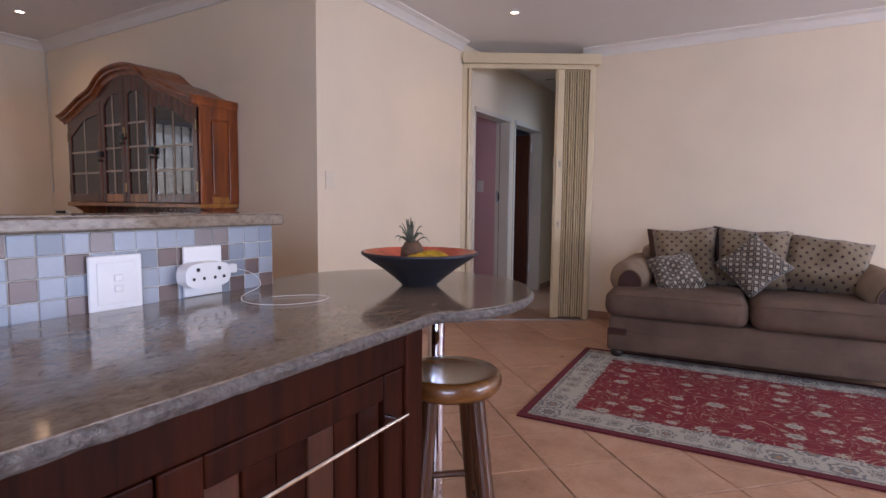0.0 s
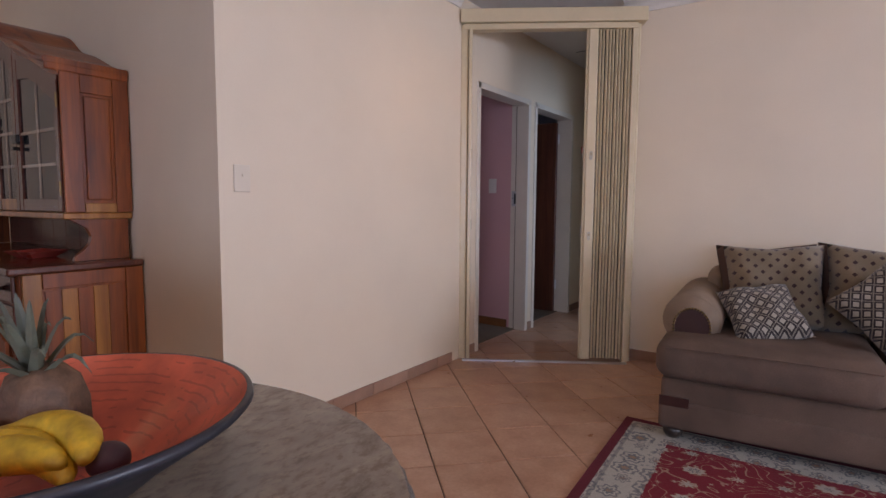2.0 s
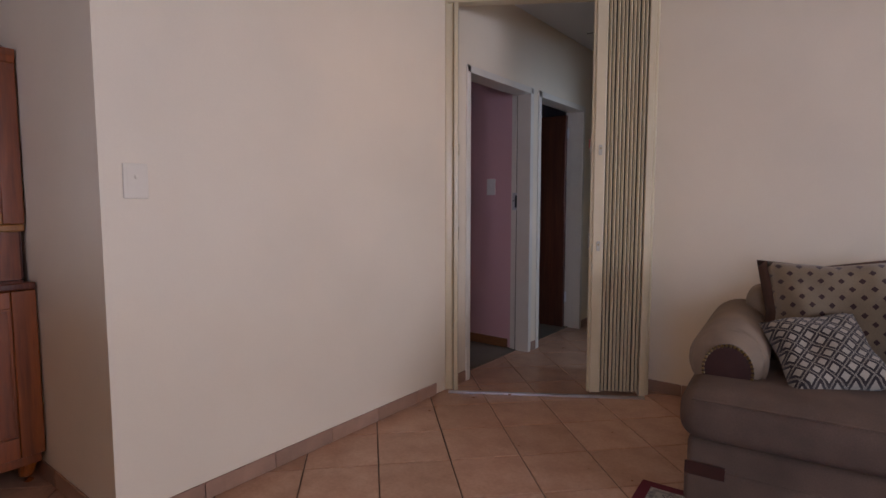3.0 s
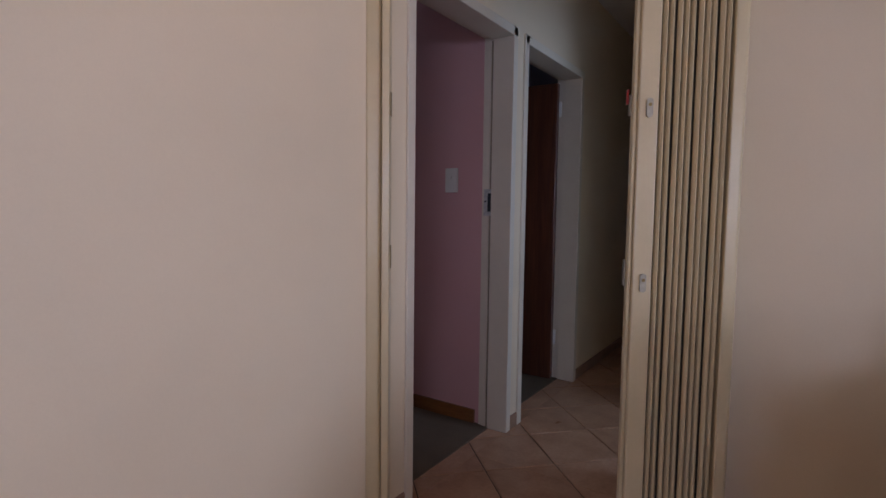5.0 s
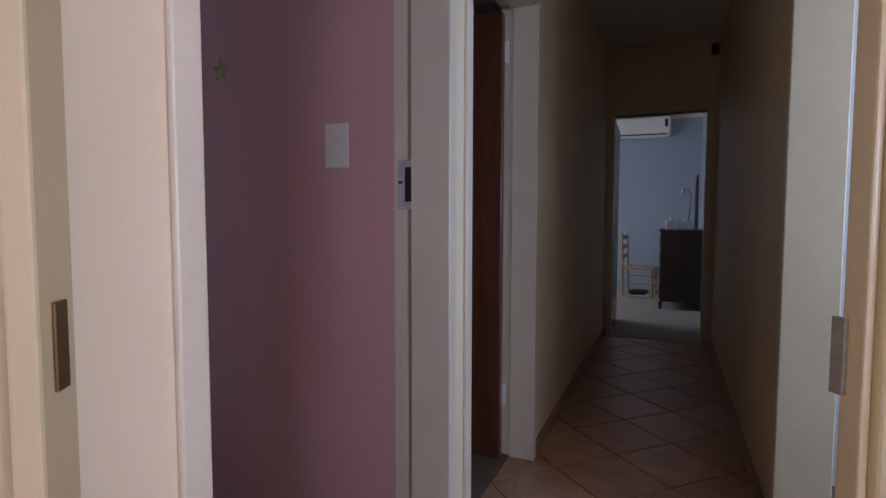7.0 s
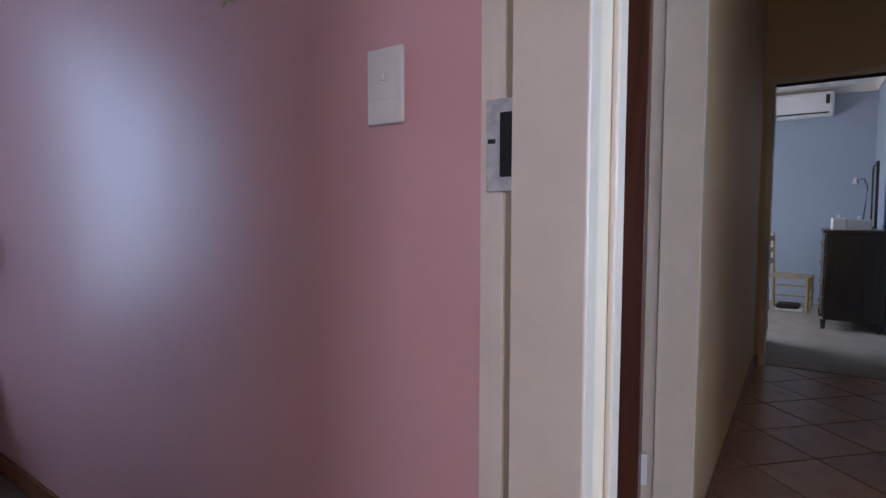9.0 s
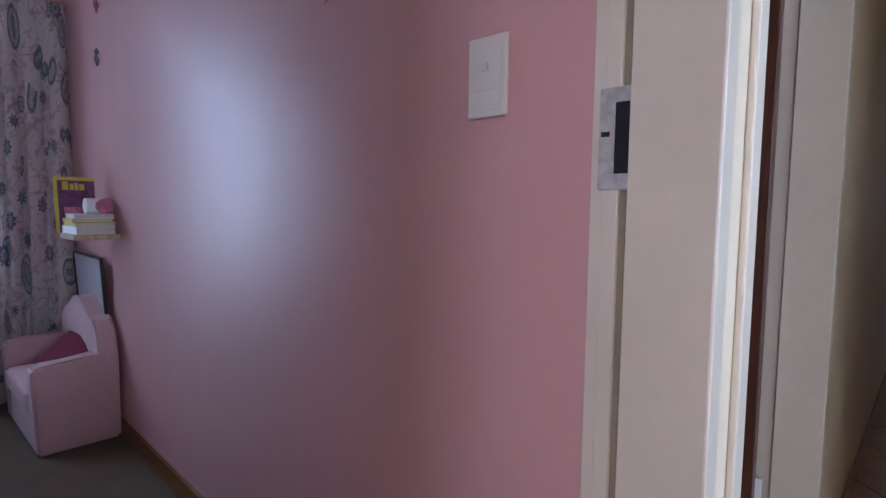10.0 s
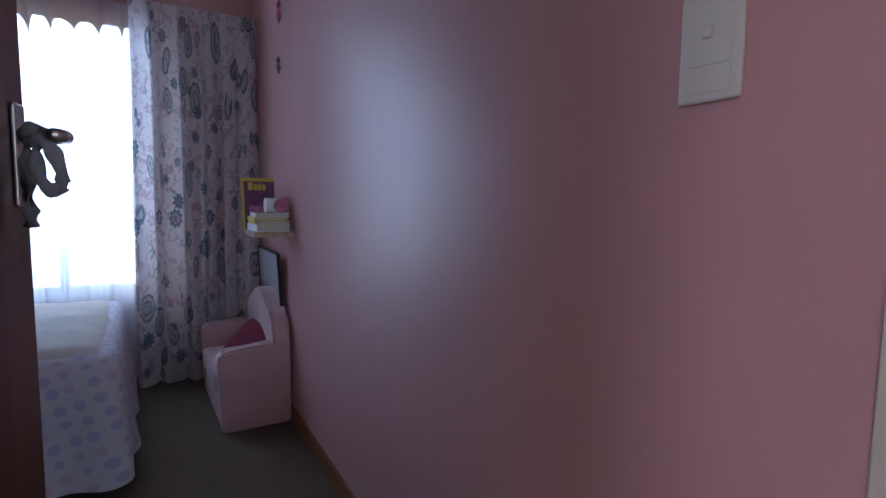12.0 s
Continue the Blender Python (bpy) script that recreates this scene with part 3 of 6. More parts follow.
def bent(bm, pts, radii, n=10):
    """A tube along points, with a radius at each."""
    rings = []
    pts = [Vector(p) for p in pts]
    for i, p in enumerate(pts):
        d = (pts[min(i + 1, len(pts) - 1)] - pts[max(i - 1, 0)]).normalized()
        q = d.to_track_quat("Z", "Y").to_matrix()
        rings.append([bm.verts.new(p + q @ Vector((math.cos(t) * radii[i], math.sin(t) * radii[i], 0))) for t in (2 * math.pi * k / n for k in range(n))])
    for a, b in zip(rings, rings[1:]):
        for k in range(n):
            bm.faces.new((a[k], a[(k + 1) % n], b[(k + 1) % n], b[k]))
    bm.faces.new(rings[0][::-1])
    bm.faces.new(rings[-1])
    return bm


def lathe(bm, profile, n=40, centre=(0, 0, 0)):
    c = Vector(centre)
    rings = []
    for r, z in profile:
        if r < 1e-5:
            rings.append([bm.verts.new(c + Vector((0, 0, z)))])
        else:
            rings.append([bm.verts.new(c + Vector((r * math.cos(t), r * math.sin(t), z))) for t in (2 * math.pi * i / n for i in range(n))])
    for a, b in zip(rings, rings[1:]):
        for i in range(n):
            j = (i + 1) % n
            if len(a) == 1 and len(b) == 1:
                continue
            if len(a) == 1:
                bm.faces.new((a[0], b[i], b[j]))
            elif len(b) == 1:
                bm.faces.new((a[i], a[j], b[0]))
            else:
                bm.faces.new((a[i], a[j], b[j], b[i]))
    return bm


def prism(bm, poly, axis, lo, hi):
    """A polygon of (a, b) pairs pushed along an axis from lo to hi."""
    def at(a, b, c):
        return {"x": (c, a, b), "y": (a, c, b), "z": (a, b, c)}[axis]
    p = [bm.verts.new(at(a, b, lo)) for a, b in poly]
    q = [bm.verts.new(at(a, b, hi)) for a, b in poly]
    n = len(poly)
    bm.faces.new(p)
    bm.faces.new(q[::-1])
    for i in range(n):
        bm.faces.new((p[i], p[(i + 1) % n], q[(i + 1) % n], q[i]))
    return bm


def pillow(bm, w, h, t, n=14, pinch=0.06, wave=0.0):
    """A stuffed cushion in its own xz plane, thickness along y, with UVs in metres."""
    uv = bm.loops.layers.uv.new("uv")
    grids = []
    for side in (-1, 1):
        g = []
        for i in range(n + 1):
            row = []
            for j in range(n + 1):
                u, v = 2 * i / n - 1, 2 * j / n - 1
                f = max(0.0, (1 - u ** 4) * (1 - v ** 4)) ** 0.5
                k = 1 - pinch * ((1 - abs(u)) * abs(v) + (1 - abs(v)) * abs(u))
                s = wave * noise.noise((u * 1.7 + w * 9, v * 1.7, side))
                row.append(bm.verts.new((u * w / 2 * k, side * t / 2 * f + s * f, v * h / 2 * k + h / 2)))
            g.append(row)
        grids.append(g)
    for g, side in zip(grids, (-1, 1)):
        for i in range(n):
            for j in range(n):
                f = bm.faces.new((g[i][j], g[i + 1][j], g[i + 1][j + 1], g[i][j + 1]))
                for lp, (a, b) in zip(f.loops, ((i, j), (i + 1, j), (i + 1, j + 1), (i, j + 1))):
                    lp[uv].uv = (a / n * w, b / n * h)
    bmesh.ops.remove_doubles(bm, verts=bm.verts[:], dist=0.0005)
    return bm


def wall(name, axis, c0, c1, a0, a1, z0, z1, openings, material):
    """A wall between c0 and c1 across its axis, from a0 to a1 along the other, with openings (a, b, sill, head)."""
    bm = bmesh.new()
    def slab(a, b, lo, hi):
        if b - a > 1e-4 and hi - lo > 1e-4:
            box(bm, c0, c1, a, b, lo, hi) if axis == "x" else box(bm, a, b, c0, c1, lo, hi)
    at = a0
    for a, b, lo, hi in sorted(openings):
        slab(at, a, z0, z1)
        slab(a, b, z0, lo)
        slab(a, b, hi, z1)
        at = b
    slab(at, a1, z0, z1)
    ob = part(name, bm, material)
    return tagged(ob, kind="structure")


def structure(ob, label="", category=""):
    return tagged(ob, label, category, kind="structure")


# ---- plan ----
XL, XB = -1.165, -1.315          # the long wall: living side, far side
H = 2.66                         # ceiling
YS = 6.183                       # wall behind the sofa
XR = -0.245                      # right wall of the passage
YE = 10.35                       # end of the passage
YH = 3.43                        # wall behind the hutch
PD = (5.658, 6.495, 2.065)       # pink room's doorway
D2 = (6.675, 7.528, 2.065)        # dark room's doorway
ED = (-1.095, -0.325, 2.05)      # doorway at the passage's end
XW = -4.78                       # window wall of pink and dining rooms


def pink_y(x):
    return 6.517 + 0.030 * (-1.33 - x)


wall("wall_long", "x", XB, XL, YH, YE, 0, H, [(PD[0] - 0.032, PD[1] + 0.032, 0, PD[2] + 0.032), (D2[0] - 0.032, D2[1] + 0.032, 0, D2[2] + 0.032)], CREAM)
wall("wall_hutch", "y", YH, YH + 0.15, XW, XB, 0, H, [], CREAM)
wall("wall_sofa", "y", YS, YS + 0.15, XR, 6.4, 0, H, [], CREAM)
wall("wall_passage", "x", XR, XR + 0.15, YS + 0.15, YE, 0, H, [(6.42, 7.23, 0, 2.08)], OLIVE)
wall("wall_end", "y", YE, YE + 0.12, -2.6, 0.6, 0, H, [(ED[0], ED[1], 0, ED[2])], OLIVE)
wall("wall_patio", "x", 6.4, 6.6, -2.8, YS + 0.15, 0, H, [(2.05, 5.15, 0, 2.15)], CREAM)
wall("wall_kitchen", "y", -2.8, -2.6, XW, 6.4, 0, H, [(2.1, 4.3, 0.85, 2.1)], CREAM)
wall("wall_dining", "x", XW - 0.2, XW, -2.8, YH, 0, H, [(0.45, 1.85, 0.3, 2.1)], CREAM)
# pink room
bm = prism(bmesh.new(), [(-1.319, pink_y(-1.319)), (XW - 0.2, pink_y(XW - 0.2)), (XW - 0.2, 6.68), (-1.319, 6.66)], "z", 0, H)
structure(part("wall_pink", bm, PINKW))
wall("wall_pink_window", "x", XW - 0.2, XW, YH + 0.15, 6.63, 0, H, [(5.10, 6.02, 0.56, 2.12)], PINKW)
wall("wall_pink_back", "y", YH + 0.15, YH + 0.19, XW, XB - 0.02, 0, H, [], PINKW)
wall("wall_pink_door", "x", XB - 0.012, XB, YH + 0.19, 5.58, 0, H, [], PINKW)
# dark room
wall("wall_dark_far", "y", 8.9, 9.0, -3.2, XB, 0, H, [], GREYW)
wall("wall_dark_side", "x", -3.3, -3.2, 6.72, 9.0, 0, H, [], GREYW)
# unseen room opposite, added to let daylight into the passage
wall("wall_unseen_room_side", "x", 1.45, 1.6, YS + 0.15, 7.9, 0, H, [(6.5, 7.4, 1.0, 2.0)], GREYW)
wall("wall_unseen_room_far", "y", 7.8, 7.9, XR + 0.15, 1.45, 0, H, [], GREYW)
# bedroom at the end
wall("wall_bedroom_far", "y", 13.9, 14.05, -3.4, 0.3, 0, H, [], BLUEW)
wall("wall_bedroom_right", "x", -0.2, -0.05, YE + 0.12, 13.9, 0, H, [], BLUEW)
wall("wall_bedroom_left", "x", -3.4, -3.25, YE + 0.12, 13.9, 0, H, [(11.2, 12.8, 0.7, 2.1)], BLUEW)

structure(part("ceiling", boxed(XW - 0.2, 6.6, -2.8, 14.05, H, H + 0.12), CEIL))
structure(part("floor_slab", boxed(XW - 0.2, 6.6, -2.8, 14.05, -0.2, -0.006), GROUT))
structure(part("floor_pink_carpet", boxed(XW, XB + 0.05, YH + 0.19, 6.66, -0.006, 0.004), CARPET))
structure(part("floor_dark_room", boxed(-3.2, XB + 0.04, 6.72, 8.9, -0.006, 0.003), CARPET))
structure(part("floor_bedroom_carpet", boxed(-3.25, -0.2, YE + 0.03, 13.9, -0.006, 0.005), CARPET2))
structure(part("ground", boxed(-60, 60, -60, 60, -0.5, -0.25), PAVING))


def cornice(name, p, q, side, material=COVE):
    """A coved plaster strip along a wall from p to q, on the side given (a unit vector into the room)."""
    bm = bmesh.new()
    p, q, s = Vector((*p, 0)), Vector((*q, 0)), Vector((*side, 0))
    prof = [(0, H - 0.085), (0.012, H - 0.085), (0.022, H - 0.062), (0.048, H - 0.03), (0.075, H - 0.016), (0.085, H - 0.012), (0.085, H), (0, H)]
    rings = [[bm.verts.new(e + s * a + Vector((0, 0, z))) for a, z in prof] for e in (p, q)]
    n = len(prof)
    for i in range(n):
        bm.faces.new((rings[0][i], rings[0][(i + 1) % n], rings[1][(i + 1) % n], rings[1][i]))
    bm.faces.new(rings[0][::-1])
    bm.faces.new(rings[1])
    return structure(part(name, bm, material))


cornice("cornice_long", (XL, YH - 0.08), (XL, 5.36), (1, 0))
cornice("cornice_hutch", (XW, YH), (XL + 0.08, YH), (0, -1))
cornice("cornice_sofa", (XR + 0.02, YS), (6.4, YS), (0, -1))
cornice("cornice_dining", (XW, -2.6), (XW, YH), (1, 0))
cornice("cornice_bedroom", (-3.25, 13.9), (-0.2, 13.9), (0, -1))
cornice("cornice_bedroom_right", (-0.2, 10.5), (-0.2, 13.9), (-1, 0))


def door_frame(name, y0, y1, top):
    """A pressed-steel frame in the long wall: reveal, rebate and the face that laps the plaster."""
    root = structure(new(name), "cream painted pressed steel door frame in the passage wall", "door frame")
    for nm, s, y in (("jamb", 1, y1), ("jamb", -1, y0)):
        bm = bmesh.new()
        box(bm, -1.271, XL + 0.006, *sorted((y - s * 0.002, y + s * 0.02)), 0, top, 0.002)
        box(bm, XB - 0.018, -1.271, *sorted((y + s * 0.014, y + s * 0.03)), 0, top + 0.014, 0.002)
        box(bm, XL, XL + 0.012, *sorted((y - s * 0.002, y + s * 0.045)), 0, top + 0.045, 0.004)
        box(bm, XB - 0.020, XB - 0.0125, *sorted((y + s * 0.026, y + s * 0.06)), 0, top + 0.05, 0.003)
        part(nm, bm, FRAME, root)
    bm = bmesh.new()
    box(bm, -1.284, XL + 0.006, y0, y1, top - 0.002, top + 0.02, 0.002)
    box(bm, XB - 0.018, -1.284, y0 - 0.014, y1 + 0.014, top + 0.012, top + 0.03, 0.002)
    box(bm, XL, XL + 0.012, y0 - 0.04, y1 + 0.04, top - 0.002, top + 0.045, 0.004)
    part("head", bm, FRAME, root)
    return root


f1 = door_frame("door_frame_pink", *PD)
f2 = door_frame("door_frame_dark", *D2)
# strike plate with its slot, on the rebate of the pink doorway
part("rebate_lip", boxed(-1.311, -1.2875, 6.5015, 6.5135, 0.0, 2.06, 0.002), FRAME, f1)
# the groove's shadow, put in as a brown strip
part("groove_shade", boxed(-1.2870, -1.2715, 6.5078, 6.5088, 0.0, 2.06), GROOVESHADE, f1, "brown strip painting the shade in the rebate groove")
plate = part("strike_plate", boxed(-1.3165, -1.2590, 6.4975, 6.5010, 1.153, 1.293, 0.0015), STRIKE, f1, "scratched steel strike plate")
part("strike_slot", boxed(-1.2925, -1.2660, 6.4968, 6.4973, 1.175, 1.272), BLACKP, plate)
part("notch", boxed(-1.313, -1.300, 6.4969, 6.4973, 1.226, 1.233), BLACKP, plate)
for z in (1.166, 1.281):
    part("screw", tube(bmesh.new(), (-1.279, 6.4975, z), (-1.279, 6.4962, z), 0.004, n=10), STRIKE, plate)
end_frame = structure(new("door_frame_end"), "cream painted steel door frame at the passage's end", "door frame")
for x, s in ((ED[0], -1), (ED[1], 1)):
    part("jamb", boxed(*sorted((x - s * 0.004, x + s * 0.04)), YE - 0.012, YE + 0.12, 0, ED[2] + 0.04, 0.004), FRAME, end_frame)
part("head", boxed(ED[0], ED[1], YE - 0.012, YE + 0.12, ED[2], ED[2] + 0.04, 0.004), FRAME, end_frame)


# ---- folding gate across the mouth of the passage ----
RED_TAB = plain("red_plastic", (0.45, 0.02, 0.02), 0.4)
LOCKM = surface("dull_lock_metal", (0.42, 0.37, 0.29), 0.45, 0.6, vary=0.15, scale=60)


def folding_gate():
    A, d = Vector((-1.125, 5.375)), Vector((0.852, 0.523))
    ang = math.degrees(math.atan2(d.y, d.x))
    g = thing("folding_gate", "cream enamelled folding security gate, slid open and stacked", "security gate", pose(A.x, A.y, 0, 0, 0, ang))
    L = 1.235
    part("header", boxed(-0.030, L + 0.050, -0.012, 0.115, 2.468, 2.565, 0.006), GATE, g)
    part("header_channel", boxed(-0.012, L - 0.01, 0.012, 0.09, 2.425, 2.466, 0.004), GATE, g)
    part("floor_track", boxed(0.0, L - 0.02, -0.032, -0.004, 0.0, 0.014, 0.003), STEEL, g)
    bm = bmesh.new()
    box(bm, -0.030, 0.026, 0.028, 0.066, 0.0, 2.468, 0.012, 3)
    part("wall_post", bm, GATE, g)
    bm = bmesh.new()
    box(bm, 0.0300, 0.056, 0.010, 0.070, 0.0, 2.425, 0.004)
    part("closing_channel", bm, GATE, g)
    # brown strip draws the shadow line between post and channel
    part("post_gap_shade", boxed(0.0263, 0.0297, 0.034, 0.060, 0.0, 2.425), POSTSHADE, g, "dull brown strip for the shaded gap beside the wall post")
    part("keeper", boxed(0.0565, 0.060, 0.03, 0.05, 0.98, 1.06, 0.001), BRASS, g)
    part("keeper", boxed(0.0565, 0.060, 0.03, 0.05, 1.50, 1.58, 0.001), BRASS, g)
    # leading post with two locks, then the folded slats
    lead = part("leading_post", boxed(0.885, 0.952, 0.018, 0.066, 0.02, 2.425, 0.007, 3), GATE, g)
    part("post_lip", boxed(0.872, 0.8845, 0.03, 0.06, 0.02, 2.425, 0.003), GATE, g)
    for z in (0.945, 1.53):
        bm = bmesh.new()
        pts = [(0.920 + 0.0105 * math.cos(t), z + (0.021 if math.sin(t) > 0 else -0.021) + 0.0105 * math.sin(t)) for t in (2 * math.pi * i / 20 + 0.01 for i in range(20))]
        prism(bm, pts, "y", 0.010, 0.0178)
        lock = part("lock", bm, LOCKM, lead, "steel oval lock cover")
        bm = bmesh.new()
        tube(bm, (0.920, 0.010, z + 0.010), (0.920, 0.007, z + 0.010), 0.006, n=12)
        part("key_barrel", bm, BRASS, lead)
    n = 10
    pitch = 0.230 / n
    for i in range(n):
        x = 0.959 + i * pitch
        lean = 0.006 * math.sin(i * 2.1)
        bm = bmesh.new()
        prof = [(x + 0.0005, 0.040 + lean), (x + 0.0020, 0.028 + lean), (x + 0.0085, 0.021 + lean), (x + 0.0150, 0.028 + lean), (x + 0.0170, 0.040 + lean), (x + 0.0140, 0.040 + lean), (x + 0.0085, 0.032 + lean), (x + 0.003, 0.040 + lean)]
        prism(bm, prof, "z", 0.03, 2.42)
        part("slat", bm, GATE, g)
    part("latch_hook", boxed(0.866, 0.8718, 0.05, 0.068, 0.93, 1.02, 0.001), LOCKM, lead)
    part("latch_hook", boxed(0.866, 0.8718, 0.05, 0.068, 1.51, 1.58, 0.001), LOCKM, lead)
    part("release_tab", boxed(0.862, 0.8658, 0.064, 0.084, 1.55, 1.60, 0.001), RED_TAB, lead, "red release tab")
    # near-black sheet that paints the shade seen between the slats
    part("slat_gap_sheet", boxed(0.956, 1.188, 0.046, 0.050, 0.03, 2.42), GAPSHADE, g, "dark sheet standing in for the shade between slats")
    bm = bmesh.new()
    box(bm, 1.19, 1.228, 0.015, 0.092, 0.0, 2.425, 0.005)
    part("end_post", bm, GATE, g)
    bm = bmesh.new()
    tube(bm, (1.246, 0.075, 0.0), (1.246, 0.075, 2.466), 0.016, n=14)
    box(bm, 1.236, 1.262, 0.085, 0.20, 0.0, 2.466, 0.003)
    part("hinge_post", bm, GATE, g)
    return g


folding_gate()


# ---- kitchen peninsula ----
CT = 0.876
def counter_outline(grow=0.0):
    cx, cy, r = 0.380, 2.155, 0.438 + grow
    pts = [(0.716 + grow, -0.9), (0.716 + grow, 1.78)]
    pts += [(0.712 + grow, 1.84), (0.713 + grow, 1.875), (0.722 + grow, 1.898)]
    a0, a1 = math.radians(-32), math.radians(205)
    n = 44
    pts += [(cx + r * math.cos(a0 + (a1 - a0) * i / n), cy + r * math.sin(a0 + (a1 - a0) * i / n)) for i in range(n + 1)]
    pts += [(-0.02, 1.93), (0.048, 1.90), (0.048, -0.9)]
    return pts


def peninsula():
    top = thing("granite_worktop", "polished beige-grey granite worktop with a chipped rock-face edge and rounded end", "worktop")
    bm = prism(bmesh.new(), counter_outline(-0.004), "z", CT - 0.010, CT)
    part("polished_top", bm, GRAN, top)
    # rock-face edge: rows of jittered points round the outline
    out = counter_outline(0.0)
    dense = []
    for (x0, y0), (x1, y1) in zip(out[:-3], out[1:-2]):
        k = max(1, int(math.hypot(x1 - x0, y1 - y0) / 0.012))
        dense += [(x0 + (x1 - x0) * i / k, y0 + (y1 - y0) * i / k) for i in range(k)]
    rows = []
    bm = bmesh.new()
    for lev, (z, off) in enumerate(((CT - 0.001, -0.006), (CT - 0.006, 0.0), (CT - 0.013, 0.004), (CT - 0.021, 0.002), (CT - 0.028, -0.003), (CT - 0.028, -0.05))):
        row = []
        for i, (x, y) in enumerate(dense):
            xa, ya = dense[max(0, i - 1)]
            xb, yb = dense[min(len(dense) - 1, i + 1)]
            nx, ny = yb - ya, -(xb - xa)
            ln = math.hypot(nx, ny) or 1
            j = 0.0 if lev in (0, 5) else 0.0034 * noise.noise((x * 40, y * 40, lev * 1.7)) + 0.0030 * noise.noise((x * 90, y * 90, lev * 3.1))
            row.append(bm.verts.new((x + nx / ln * (off + j), y + ny / ln * (off + j), z + (0.0015 * noise.noise((x * 25, y * 25, 9)) if 2 < lev < 5 else 0))))
        rows.append(row)
    for a, b in zip(rows, rows[1:]):
        for i in range(len(a) - 1):
            bm.faces.new((a[i], a[i + 1], b[i + 1], b[i]))
    part("rock_face_edge", bm, GRANE, top, "rough grey chipped edge")
    bm = prism(bmesh.new(), counter_outline(-0.02), "z", CT - 0.0275, CT - 0.011)
    part("underside", bm, GRAN, top)

    # cabinet under it, faced with framed panels
    cab = thing("kitchen_cabinet", "dark reddish wooden kitchen cabinet with framed grooved panels and towel rail", "cabinet", pose(-0.038, 0, 0))
    part("body", boxed(0.09, 0.672, -0.9, 1.86, 0.09, 0.838), KIAAT, cab)
    part("plinth", boxed(0.12, 0.62, -0.9, 1.82, 0.0, 0.09), BLACKW, cab)
    part("top_rail", boxed(0.6725, 0.705, -0.9, 1.872, 0.755, 0.838, 0.004), KIAAT, cab)
    part("bottom_rail", boxed(0.6725, 0.705, -0.9, 1.872, 0.10, 0.19, 0.004), KIAAT, cab)
    part("corner_post", boxed(0.655, 0.712, 1.815, 1.885, 0.0, 0.838, 0.006), KIAAT, cab)
    y = 1.815
    k = 0
    for wpan in (0.60, 0.60, 0.60, 0.60):
        ya, yb = y - wpan, y
        door = part("door", boxed(0.674, 0.682, ya + 0.002, yb - 0.002, 0.192, 0.753), KIAAT, cab)
        part("stile", boxed(0.6825, 0.703, yb - 0.075, yb - 0.003, 0.194, 0.752, 0.004), KIAAT, door)
        part("stile", boxed(0.6825, 0.703, ya + 0.003, ya + 0.075, 0.194, 0.752, 0.004), KIAAT, door)
        part("rail", boxed(0.6825, 0.702, ya + 0.076, yb - 0.076, 0.695, 0.752, 0.004), KIAAT, door)
        part("rail", boxed(0.6825, 0.702, ya + 0.076, yb - 0.076, 0.194, 0.255, 0.004), KIAAT, door)
        m = 6
        for i in range(m):
            a = ya + 0.078 + (wpan - 0.156) * i / m
            b = ya + 0.078 + (wpan - 0.156) * (i + 1) / m - 0.004
            part("board", boxed(0.6825, 0.690 + 0.003 * ((i + k) % 2), a, b, 0.257, 0.693, 0.003), (KIAAT, KIAAT2)[(i * 5 + k) % 3 == 0], door)
        y -= wpan
        k += 1
    rail = part("towel_rail", bent(bmesh.new(), [(0.742, 0.70, 0.655), (0.742, 1.2, 0.657), (0.742, 1.775, 0.660)], [0.0045] * 3, 10), CHROME, cab, "thin chrome towel rail")
    for yy in (0.74, 1.745):
        part("rail_bracket", tube(bmesh.new(), (0.703, yy, 0.658), (0.742, yy, 0.658), 0.006, n=10), CHROME, cab)

    pole = thing("chrome_support_leg", "polished chrome tube leg under the worktop's rounded end", "support leg")
    part("tube", tube(bmesh.new(), (0.396, 2.400, 0.012), (0.396, 2.400, CT - 0.037), 0.031, n=28), CHROME, pole, smooth=False)
    part("foot_flange", tube(bmesh.new(), (0.396, 2.400, 0.001), (0.396, 2.400, 0.012), 0.055, n=28), CHROME, pole)
    part("top_flange", tube(bmesh.new(), (0.396, 2.400, CT - 0.050), (0.396, 2.400, CT - 0.037), 0.055, n=28), CHROME, pole)

    # raised bar wall with its cap
    structure(part("wall_bar", boxed(-0.13, 0.036, -0.9, 1.978, 0.0, 1.062), CREAM))
    cap = thing("granite_bar_top", "narrow granite cap on the tiled bar wall", "bar top")
    bm = boxed(-0.185, 0.062, -0.9, 2.008, 1.064, 1.098, 0.006, 3)
    part("cap", bm, GRAN, cap)
    part("polished_face", boxed(-0.178, 0.052, -0.9, 2.0, 1.0982, 1.1006), GRAN, cap)


KIAAT2 = wood("lighter_kiaat_wood", (0.040, 0.009, 0.004), (0.12, 0.030, 0.011), 0.35, coat=0.1)
peninsula()


